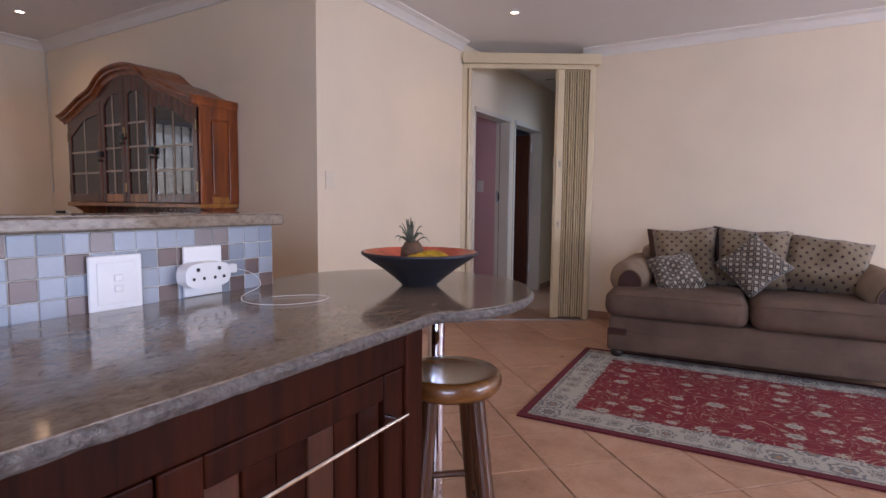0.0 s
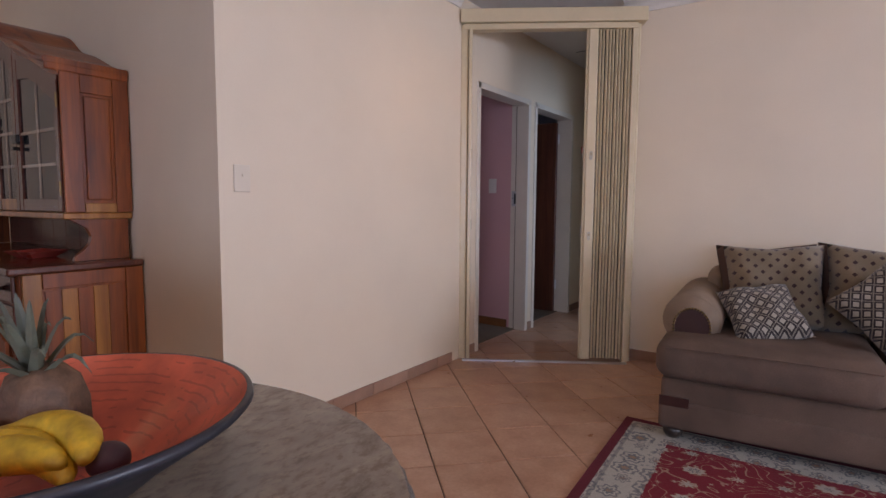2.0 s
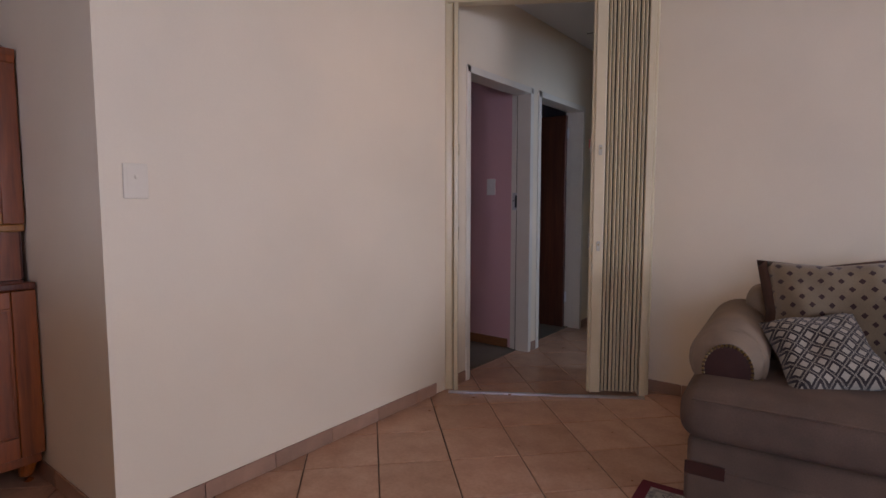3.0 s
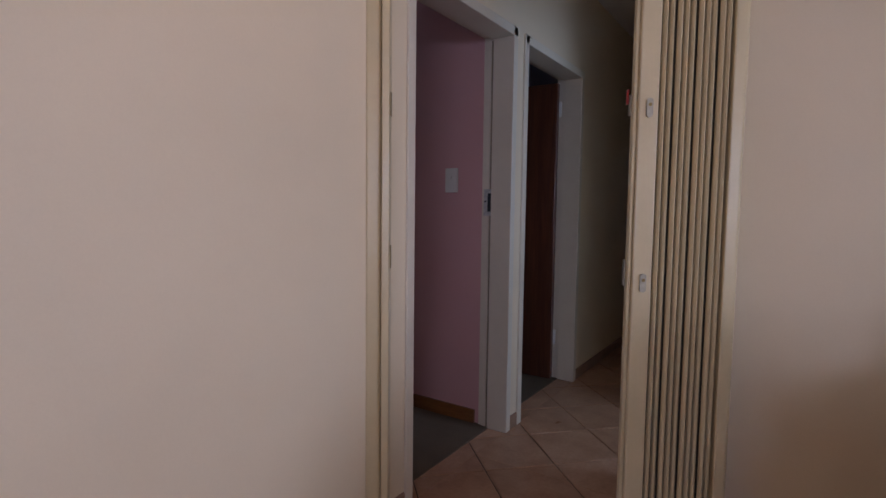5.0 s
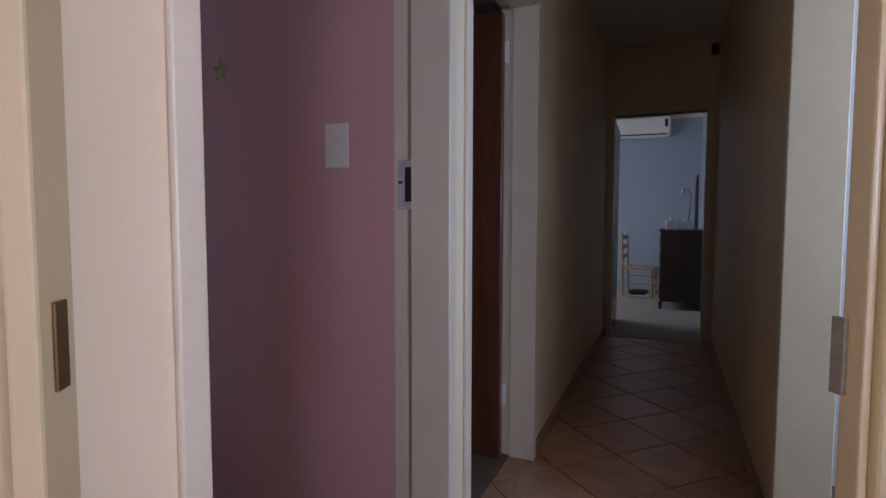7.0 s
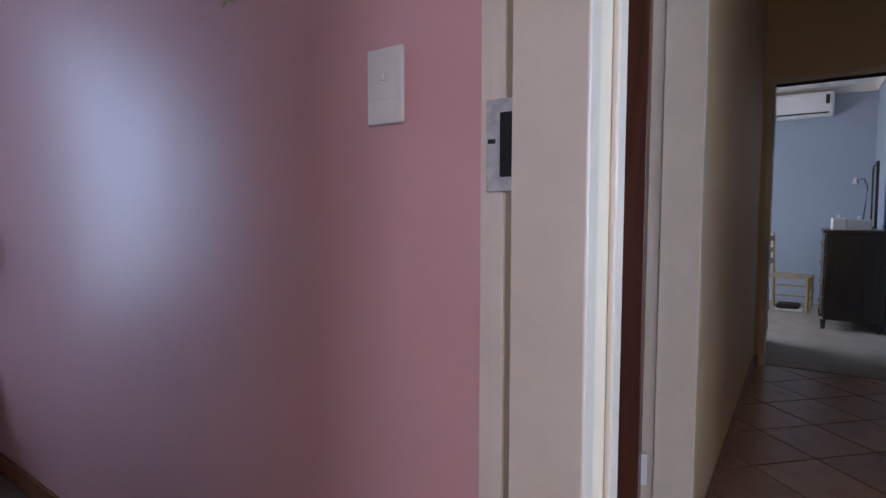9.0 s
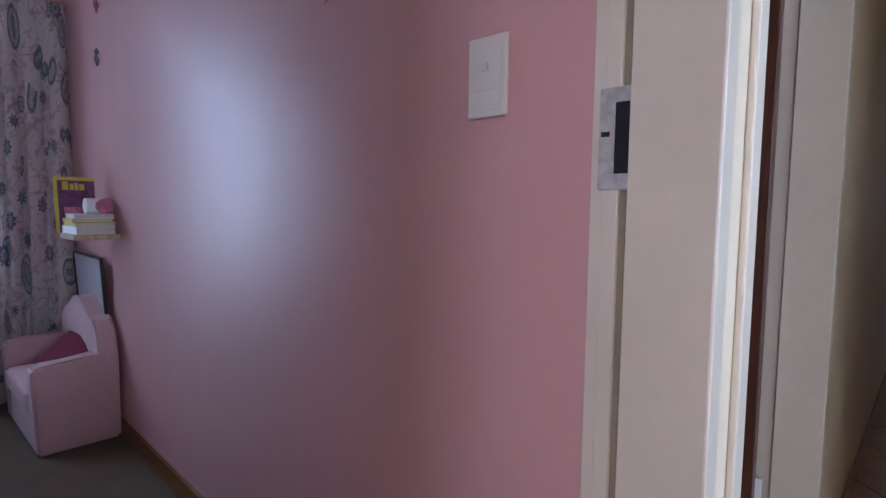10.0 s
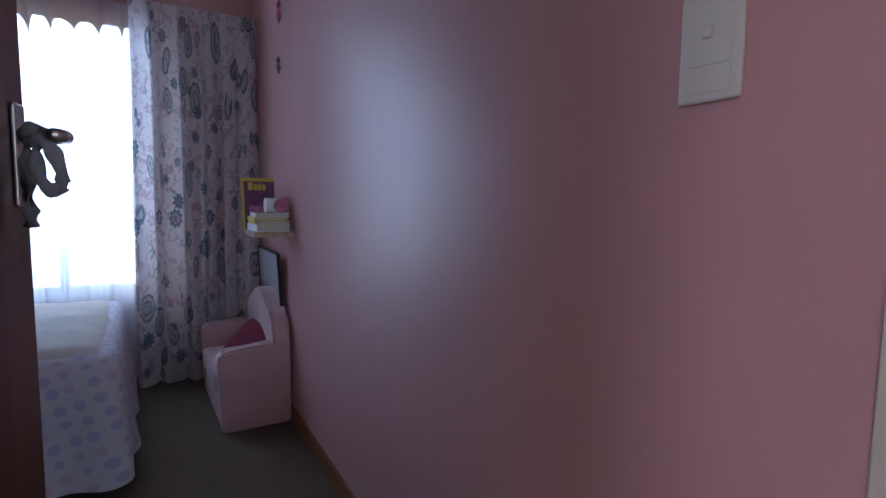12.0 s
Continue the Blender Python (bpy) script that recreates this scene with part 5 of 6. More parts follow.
    for a, b in zip(rows, rows[1:]):
        for k in range(len(prof)):
            j = (k + 1) % len(prof)
            bm.faces.new((a[k], a[j], b[j], b[k]))
    bm.faces.new(rows[0])
    bm.faces.new(rows[-1][::-1])
    part("pediment", bm, ORANGE, h, "moulded curved pediment")
    part("side_cornice", boxed(X1 - 0.005, X1 + 0.022, YF - 0.06, YB, 1.786, 1.822, 0.008, 3), ORANGE, h)
    # front field under the pediment
    bm = bmesh.new()
    lo = [bm.verts.new((x, YF + 0.017, door_top(x) - 0.06)) for x in xs[2:-2]]
    hi = [bm.verts.new((x, YF + 0.017, z - 0.012)) for x, z in zip(xs[2:-2], zt[2:-2])]
    for i in range(len(lo) - 1):
        bm.faces.new((lo[i], lo[i + 1], hi[i + 1], hi[i]))
    r = bmesh.ops.extrude_face_region(bm, geom=bm.faces[:])
    for v in r["geom"]:
        if isinstance(v, bmesh.types.BMVert):
            v.co.y += 0.02
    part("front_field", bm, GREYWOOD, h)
    # glazed doors
    edges = [X0 + 0.035, C - 0.333, C, C + 0.333, X1 - 0.012]
    for i in range(4):
        a, b = edges[i] + 0.002, edges[i + 1] - 0.002
        n = 16
        s = 0.048
        def outer(x):
            return door_top(x) - 0.012
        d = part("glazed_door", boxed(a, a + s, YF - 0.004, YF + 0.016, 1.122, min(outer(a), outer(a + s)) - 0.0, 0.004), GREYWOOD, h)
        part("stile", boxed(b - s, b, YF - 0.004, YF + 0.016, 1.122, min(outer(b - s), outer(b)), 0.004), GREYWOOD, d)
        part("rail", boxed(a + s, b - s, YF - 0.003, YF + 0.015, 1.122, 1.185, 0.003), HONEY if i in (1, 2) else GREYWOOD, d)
        bm = bmesh.new()
        low, top = [], []
        wide = 0.085 if i in (1, 2) else 0.07
        for k in range(n + 1):
            x = a + s * 0.0 + (b - a) * k / n
            top.append((x, outer(x) + 0.03))
            low.append((x, outer(x) - wide - 0.05 * abs(2 * k / n - 1) ** 2))
        for k in range(n):
            box_pts = [low[k], low[k + 1], top[k + 1], top[k]]
            prism(bm, box_pts, "y", YF - 0.0025, YF + 0.0145)
        bmesh.ops.remove_doubles(bm, verts=bm.verts[:], dist=0.0003)
        part("arched_rail", bm, GREYWOOD, d)
        gx0, gx1 = a + s, b - s
        gz = max(outer(gx0), outer(gx1)) - 0.06
        cols, rws = 2, (4 if i in (1, 2) else 3)
        for c in range(1, cols):
            x = gx0 + (gx1 - gx0) * c / cols
            part("glazing_bar", boxed(x - 0.008, x + 0.008, YF, YF + 0.012, 1.186, outer(x) - 0.06, 0.002), PALEBAR, d)
        rowh = 0.170 if rws == 3 else 0.178
        for r2 in range(1, rws):
            z = 1.185 + rowh * r2
            part("glazing_bar", boxed(gx0, gx1, YF + 0.0005, YF + 0.0115, z - 0.008, z + 0.008, 0.002), PALEBAR, d)
        for c in range(cols):
            xa, xb = gx0 + (gx1 - gx0) * c / cols, gx0 + (gx1 - gx0) * (c + 1) / cols
            for r2 in range(rws):
                za = 1.186 + rowh * r2
                zb = za + rowh if r2 < rws - 1 else outer((xa + xb) / 2) - 0.03
                part("pane", boxed(xa, xb, YF + 0.006, YF + 0.0085, za, zb), GLASS, d)
        # iron latch
        lx = (b - 0.024) if i in (0, 1) else (a + 0.024)
        lz = 1.62 if i == 1 else 1.50
        if i != 2:
            part("latch", boxed(lx - 0.036, lx + 0.036, YF - 0.024, YF - 0.0045, lz - 0.026, lz + 0.026, 0.010), IRON, d, "dark iron latch")
            part("key", tube(bmesh.new(), (lx, YF - 0.03, lz - 0.05), (lx, YF - 0.0045, lz - 0.05), 0.010, n=10), IRON, d)
        for z in (1.20, 1.62):
            hx = a + 0.006 if i in (0, 2) else b - 0.006
            part("hinge", tube(bmesh.new(), (hx, YF - 0.006, z), (hx, YF - 0.006, z + 0.07), 0.005, n=8), BRASS, d)
    return h


# glazing bars paler than the door frames round them
PALEBAR = wood("pale_glazing_bar_wood", (0.30, 0.20, 0.14), (0.52, 0.40, 0.31), 0.25)
hutch()
dish = thing("red_dish", "shallow square red dish on the dresser's top", "dish", pose(-2.35, 3.12, 0.879, 0, 0, 15))
bm = bmesh.new()
prof0 = [(-0.06, -0.06), (0.06, -0.06), (0.06, 0.06), (-0.06, 0.06)]
lo = [bm.verts.new((x, y, 0.0)) for x, y in prof0]
hi = [bm.verts.new((x * 1.7, y * 1.7, 0.035)) for x, y in prof0]
hj = [bm.verts.new((x * 1.62, y * 1.62, 0.036)) for x, y in prof0]
lj = [bm.verts.new((x * 0.95, y * 0.95, 0.008)) for x, y in prof0]
for i in range(4):
    j = (i + 1) % 4
    for p, q in ((lo, hi), (hi, hj), (hj, lj)):
        bm.faces.new((p[i], p[j], q[j], q[i]))
bm.faces.new(lo)
bm.faces.new(lj)
part("dish", bm, surface("red_ceramic", (0.36, 0.05, 0.035), 0.25, vary=0.15), dish)
jug = thing("dark_jug", "round dark jug with a pale curved handle on the dresser", "jug", pose(-3.62, 3.0, 0.879))
part("body", lathe(bmesh.new(), [(0, 0), (0.05, 0), (0.075, 0.03), (0.082, 0.07), (0.065, 0.12), (0.04, 0.145), (0.045, 0.165), (0, 0.165)], 28), BLACKP, jug, smooth=True)
part("handle", bent(bmesh.new(), [(0.06, 0, 0.12), (0.09, 0, 0.165), (0.13, 0, 0.15), (0.135, 0, 0.10)], [0.008] * 4, 10), WHITEP, jug, smooth=True)

wall_plate("light_switch", pose(XL + 0.001, 3.545, 1.285, 0, 0, 90), 0.085, 0.125, "cream light switch on the cream wall", material=IVORYP)


# ---- ceiling downlights ----
def downlight(x, y):
    d = thing("downlight", "small recessed downlight, switched on, in the white ceiling", "downlight", pose(x, y, H), "ceiling downlights")
    part("trim_ring", lathe(bmesh.new(), [(0.030, -0.001), (0.044, -0.001), (0.046, -0.006), (0.032, -0.008), (0.030, -0.004), (0.030, -0.001)], 28), WHITEP, d, smooth=True)
    part("lamp", lathe(bmesh.new(), [(0, -0.003), (0.029, -0.003)], 24), LAMPGLOW, d)
    data = bpy.data.lights.new("downlight_beam", "SPOT")
    data.energy, data.color, data.spot_size, data.spot_blend, data.shadow_soft_size = 8, (1.0, 0.72, 0.42), radians(150), 1.0, 0.03
    lamp = new("downlight_beam", data)
    lamp.matrix_world = look((x, y, H - 0.015), (x, y, 0))


# the last one, at (-1.9, 1.6), is out of view, added as extra warm light
for x, y in ((-0.41, 4.866), (-3.913, 2.894), (0.9, 1.9), (-1.9, 1.6)):
    downlight(x, y)
bm = bent(bmesh.new(), [(XW + 0.05, YH - 0.006, 2.60), (XW + 0.02, YH - 0.006, 2.45), (XW + 0.06, YH - 0.006, 2.2), (XW + 0.05, YH - 0.006, 1.2)], [0.006] * 4, 8)
tagged(part("wall_cable", bm, WHITEP, smooth=True), "grey cable hanging down the dining room corner", "cable")


# ---- windows and patio door ----
def window_frame(name, axis, c, a0, a1, z0, z1, cols, label, bars=0):
    root = structure(new(name), label, "window")
    def bar(nm, a, b, lo, hi, t=0.05, material=None):
        bm = bmesh.new()
        box(bm, c - t / 2, c + t / 2, a, b, lo, hi, 0.003) if axis == "x" else box(bm, a, b, c - t / 2, c + t / 2, lo, hi, 0.003)
        return part(nm, bm, material or WHITEP, root)
    bar("window_frame", a0, a1, z1 - 0.05, z1)
    bar("window_frame", a0, a1, z0, z0 + 0.05)
    for i in range(cols + 1):
        a = a0 + (a1 - a0 - 0.05) * i / cols
        bar("window_frame", a, a + 0.05, z0 + 0.051, z1 - 0.051)
    for i in range(cols):
        a = a0 + (a1 - a0 - 0.05) * i / cols + 0.052
        b = a0 + (a1 - a0 - 0.05) * (i + 1) / cols - 0.002
        p = bar("pane", a, b, z0 + 0.052, z1 - 0.052, 0.006, PANE)
        p.visible_shadow = False
    for i in range(bars):
        a = a0 + 0.06 + (a1 - a0 - 0.12) * i / max(1, bars - 1)
        bar("burglar_bar", a - 0.008, a + 0.008, z0 + 0.052, z1 - 0.052, 0.012, IRON)
    return root


window_frame("door_patio", "x", 6.5, 2.05, 5.15, 0.0, 2.15, 2, "wide white sliding patio door")
window_frame("window_kitchen", "y", -2.7, 2.1, 4.3, 0.85, 2.1, 3, "white framed kitchen window")
window_frame("window_dining", "x", XW - 0.1, 0.45, 1.85, 0.3, 2.1, 2, "white framed dining window with bars", 12)
window_frame("window_pink", "x", XW - 0.12, 5.10, 6.02, 0.56, 2.12, 2, "white framed bedroom window behind sheer curtain")
window_frame("window_bedroom", "x", -3.33, 11.2, 12.8, 0.7, 2.1, 2, "white framed window of the end bedroom")


window_frame("window_unseen_room", "x", 1.52, 6.5, 7.4, 1.0, 2.0, 1, "small white window of the added unseen room")


# doorway of the added room, out of view
side_frame = structure(new("door_frame_unseen_room"), "cream painted steel door frame of the added unseen room", "door frame")
for y, sg in ((6.45, -1), (7.2, 1)):
    part("jamb", boxed(XR - 0.010, XR + 0.155, *sorted((y - sg * 0.004, y + sg * 0.04)), 0, 2.09, 0.004), FRAME, side_frame)
part("head", boxed(XR - 0.010, XR + 0.155, 6.45, 7.2, 2.05, 2.09, 0.004), FRAME, side_frame)


# ---- doors ----
def door_leaf(name, m, w, h, label, material, handle=True):
    """A leaf in its own xz plane: hinge at x=0, thickness in +y."""
    d = structure(new(name), label, "door")
    d.matrix_basis = m
    part("leaf", boxed(0.0, w, 0.0, 0.040, 0.008, h, 0.003), material, d)
    for z in (0.25, h - 0.22):
        part("hinge", boxed(-0.016, 0.004, -0.008, 0.006, z, z + 0.10, 0.003), WHITEP, d)
    return d


ang = math.degrees(math.atan2(5.766 - 5.672, -2.103 + 1.303))
pd = door_leaf("door_1", pose(-1.303, 5.672, 0, 0, 0, ang) @ pose(0, 0, 0), 0.815, 2.04, "dark reddish wooden door standing open into the pink room", MAHOG)
# the leaf's y axis points to -y of the room here, so its room face is at local y = 0
part("handle_plate", boxed(0.748, 0.790, -0.008, -0.0005, 1.135, 1.278, 0.004, 3), STEEL, pd, "satin steel handle plate")
part("lever", bent(bmesh.new(), [(0.769, -0.008, 1.234), (0.769, -0.05, 1.234), (0.762, -0.060, 1.234), (0.735, -0.062, 1.233), (0.695, -0.060, 1.231)], [0.010, 0.010, 0.0105, 0.0095, 0.009], 12), STEEL, pd, "satin steel lever handle", smooth=True)
part("key_escutcheon", tube(bmesh.new(), (0.769, -0.0085, 1.149), (0.769, -0.012, 1.149), 0.009, n=12), IRON, pd)
scarf = thing("hanging_scarf", "grey knitted headband and scarf looped over the door handle", "scarf", pd.matrix_basis.copy())
loop = []
for i in range(19):
    t = math.radians(-100 + 380 * i / 18)
    loop.append((0.72 + 0.008 * math.sin(t * 2), -0.047 + 0.013 * math.cos(t) + 0.006 * math.sin(t), 1.192 + 0.034 * math.sin(t)))
part("loop", bent(bmesh.new(), loop, [0.0090 + 0.0022 * math.sin(i * 1.7) for i in range(19)], 9), GREYC, scarf, smooth=True)
part("wrap", bent(bmesh.new(), [(0.745, -0.014, 1.232), (0.738, -0.026, 1.241), (0.730, -0.040, 1.236), (0.725, -0.038, 1.222), (0.735, -0.022, 1.222)], [0.008, 0.011, 0.010, 0.010, 0.007], 9), GREYC, scarf, smooth=True)
part("tail", bent(bmesh.new(), [(0.74, -0.020, 1.236), (0.738, -0.021, 1.199), (0.742, -0.019, 1.164), (0.738, -0.021, 1.129), (0.742, -0.020, 1.109)], [0.008, 0.0105, 0.009, 0.0115, 0.010], 9), GREYC, scarf, smooth=True)

door_leaf("door_2", pose(-1.305, D2[1] - 0.012, 0, 0, 0, 180) @ pose(0, 0, 0), 0.76, 2.04, "dark reddish wooden door standing open into the unlit room", MAHOG)
d3 = door_leaf("door_3", pose(-1.092, 10.475, 0, 0, 0, 92), 0.765, 2.02, "dark wooden door standing open into the end bedroom", MAHOG)


# ---- pink bedroom ----
bm = bmesh.new()
a, b = (-1.36, pink_y(-1.36)), (XW, pink_y(XW))
prism(bm, [(a[0], a[1] - 0.014), (a[0], a[1] - 0.0005), (b[0], b[1] - 0.0005), (b[0], b[1] - 0.014)], "z", 0.004, 0.078)
structure(part("baseboard_pink", bm, SKIRTW))
wall_plate("light_switch", pose(-1.532, pink_y(-1.532) - 0.001, 1.345, 0, 0, -1.7), 0.084, 0.134, "cream single light switch on the pink wall", material=CREAMP)
cornice("cornice_pink", (-1.33, pink_y(-1.33)), (XW, pink_y(XW)), (0, -1), PINKW)

# curtain rail, printed curtain and sheer
rail = thing("curtain_rail", "thin white metal curtain rail above the bedroom window", "curtain rail")
part("rail", tube(bmesh.new(), (XW + 0.09, 4.85, 2.235), (XW + 0.09, 6.62, 2.235), 0.009, n=12), STEEL, rail)
part("bracket", boxed(XW + 0.001, XW + 0.09, 5.90, 5.92, 2.225, 2.245, 0.002), STEEL, rail)


def curtain(name, y0, y1, z0, z1, x, amp, waves, material, label, flare=0.0, seed=1.0, stretch=1.6):
    bm = bmesh.new()
    uv = bm.loops.layers.uv.new("uv")
    nu, nv = waves * 14, 14
    rows = []
    for j in range(nv + 1):
        t = j / nv
        z = z1 + (z0 - z1) * t
        row = []
        for i in range(nu + 1):
            u = i / nu
            ph = u * waves * 2 * math.pi + 0.9 * math.sin(u * 9 + seed) + 0.35 * math.sin(t * 3 + u * 7)
            k = amp * (0.45 + 0.55 * min(1, t * 5)) * (0.75 + 0.25 * math.sin(u * 13 + seed))
            y = y0 + (y1 - y0) * u - flare * (1 - u) * t
            row.append((bm.verts.new((x + k * (2 * abs(math.sin(ph / 2)) ** 0.55 - 1.2) + 0.006 * noise.noise((u * 6, t * 3, seed)), y + 0.012 * math.cos(ph) * min(1, t * 4), z)), u * (y1 - y0) * stretch, z))
        rows.append(row)
    for p, q in zip(rows, rows[1:]):
        for i in range(nu):
            f = bm.faces.new((p[i][0], p[i + 1][0], q[i + 1][0], q[i][0]))
            for lp, src in zip(f.loops, (p[i], p[i + 1], q[i + 1], q[i])):
                lp[uv].uv = (src[1], src[2])
    ob = part(name, bm, material, smooth=True)
    return tagged(ob, label, "curtain")


curtain("printed_curtain", 5.93, 6.615, 0.03, 2.225, XW + 0.135, 0.070, 6, PAISLEY, "cream curtain printed with paisley and flowers, drawn aside", 0.03, 1.0)
curtain("sheer_curtain", 4.95, 5.99, 0.05, 2.215, XW + 0.06, 0.014, 10, SHEER, "white sheer net curtain glowing in the window", 0.0, 2.0)


def bed():
    x0, x1, y0, y1 = XW + 0.14, -3.43, 4.35, 5.850
    b = thing("bed", "child's bed with a heart-printed duvet and cream quilt", "bed")
    part("mattress_base", boxed(x0 + 0.03, x1 - 0.06, y0 + 0.03, y1 - 0.06, 0.04, 0.44, 0.03, 3), QUILT, b)
    # draped duvet: a loop of wavy cloth round the bed, from the top edge to the floor
    bm = bmesh.new()
    uv = bm.loops.layers.uv.new("uv")
    r = 0.09
    pts = []
    n1, n2 = 44, 52
    for i in range(n1 + 1):
        pts.append((x0 + (x1 - r - x0) * i / n1, y1, 0, 1))
    for i in range(1, 9):
        t = math.radians(90 - 90 * i / 9)
        pts.append((x1 - r + r * math.cos(t), y1 - r + r * math.sin(t), math.cos(t), math.sin(t)))
    for i in range(n2 + 1):
        pts.append((x1, y1 - r - (y1 - r - y0) * i / n2, 1, 0))
    levels = ((0.545, -0.10), (0.548, -0.045), (0.532, -0.012), (0.49, 0.004), (0.36, 0.010), (0.24, 0.016), (0.12, 0.022), (0.045, 0.026))
    rows, dist = [], 0.0
    for z, off in levels:
        row, dist = [], 0.0
        for i, (x, y, nx, ny) in enumerate(pts):
            if i:
                dist += math.hypot(x - pts[i - 1][0], y - pts[i - 1][1])
            wv = (0.55 - z) * 0.055 * math.sin(dist * 17 + 0.8 * math.sin(dist * 5)) + 0.006 * noise.noise((dist * 4, z * 6, 2))
            o = off + wv
            row.append((bm.verts.new((x + nx * o, y + ny * o, z + 0.006 * noise.noise((dist * 3, z * 3, 7)))), dist, z - off))
        rows.append(row)
    for p, q in zip(rows, rows[1:]):
        for i in range(len(pts) - 1):
            f = bm.faces.new((p[i][0], p[i + 1][0], q[i + 1][0], q[i][0]))
            for lp, src in zip(f.loops, (p[i], p[i + 1], q[i + 1], q[i])):
                lp[uv].uv = (src[1], src[2])
    part("duvet_drape", bm, HEARTS, b, "white duvet printed with lilac hearts", smooth=True)
    bm = bmesh.new()
    n = 26
    g = []
    for i in range(n + 1):
        row = []
        for j in range(n + 1):
            x, y = x0 + (x1 - 0.035 - x0) * i / n, y0 + (y1 - 0.025 - y0) * j / n
            ex, ey = (x1 - 0.035 - x) / 0.1, (y1 - 0.025 - y) / 0.1
            drop = 0.045 * max(0, 1 - ex) ** 2 + 0.06 * max(0, 1 - ey) ** 2
            row.append(bm.verts.new((x, y, 0.572 + 0.022 * noise.noise((x * 4, y * 4, 1)) + 0.006 * noise.noise((x * 14, y * 14, 5)) - drop)))
        g.append(row)
    for i in range(n):
        for j in range(n):
            bm.faces.new((g[i][j], g[i + 1][j], g[i + 1][j + 1], g[i][j + 1]))
    part("quilt", bm, QUILT, b, "rumpled cream quilt", smooth=True)


bed()


def child_sofa():
    xa, xb = -4.50, -3.775
    yf, yb = 6.235, pink_y(-4.0) - 0.022
    s = thing("child_sofa", "small pink upholstered child's sofa with camel back against the wall", "child sofa")
    for x0, x1 in ((xb - 0.10, xb), (xa, xa + 0.10)):
        bm = bmesh.new()
        prof = [(yf + 0.012, 0.006), (yb, 0.006), (yb, 0.43), (yf + 0.30, 0.415), (yf + 0.03, 0.408), (yf + 0.004, 0.395), (yf - 0.004, 0.37)]
        prism(bm, prof, "x", x0, x1)
        bmesh.ops.bevel(bm, geom=bm.edges[:], offset=0.012, segments=2, affect="EDGES")
        part("arm", bm, PINKC, s)
    bm = bmesh.new()
    arch = [(xa + 0.02, 0.20), (xb - 0.004, 0.20)]
    for k in range(29):
        t = k / 28
        x = xb - 0.004 + (xa + 0.024 - xb) * t
        u = abs(2 * t - 1)
        arch.append((x, 0.44 + 0.13 * (1 - max(0, (u - 0.72) / 0.28) ** 2) ** 0.5 + 0.085 * (0.5 + 0.5 * math.cos(math.pi * min(1, u / 0.75)))))
    prism(bm, arch, "y", yb - 0.085, yb)
    bmesh.ops.bevel(bm, geom=[e for e in bm.edges if abs(e.verts[0].co.y - e.verts[1].co.y) < 1e-5], offset=0.018, segments=3, affect="EDGES")
    part("backrest", bm, PINKC, s)
    part("seat_base", boxed(xa + 0.102, xb - 0.102, yf + 0.012, yb - 0.086, 0.006, 0.17, 0.012), PINKC, s)
    part("seat_cushion", boxed(xa + 0.103, xb - 0.103, yf - 0.006, yb - 0.088, 0.172, 0.285, 0.03, 4), PINKC, s)
    c = thing("magenta_cushion", "small deep magenta cushion lying on the child's sofa", "cushion", pose(-4.02, 6.36, 0.30, -52, 6, 25))
    part("cover", pillow(bmesh.new(), 0.30, 0.24, 0.09, 12, 0.06, 0.005), MAGENTA, c, smooth=True)


child_sofa()

# board leaning on the wall behind the child's sofa
bd = thing("leaning_board", "pale board with a dark thin frame leaning on the pink wall", "board", pose(-4.20, pink_y(-4.20) - 0.012, 0.44, 3, 0, -1.4))
part("panel", boxed(-0.27, 0.27, -0.012, -0.004, 0.0, 0.405, 0.001), GREY, bd)
for x0, x1, z0, z1 in ((-0.279, -0.27, -0.009, 0.414), (0.27, 0.279, -0.009, 0.414), (-0.27, 0.27, 0.405, 0.414), (-0.27, 0.27, -0.009, 0.0)):
    part("frame_edge", boxed(x0, x1, -0.018, -0.002, z0, z1, 0.002), IRON, bd)


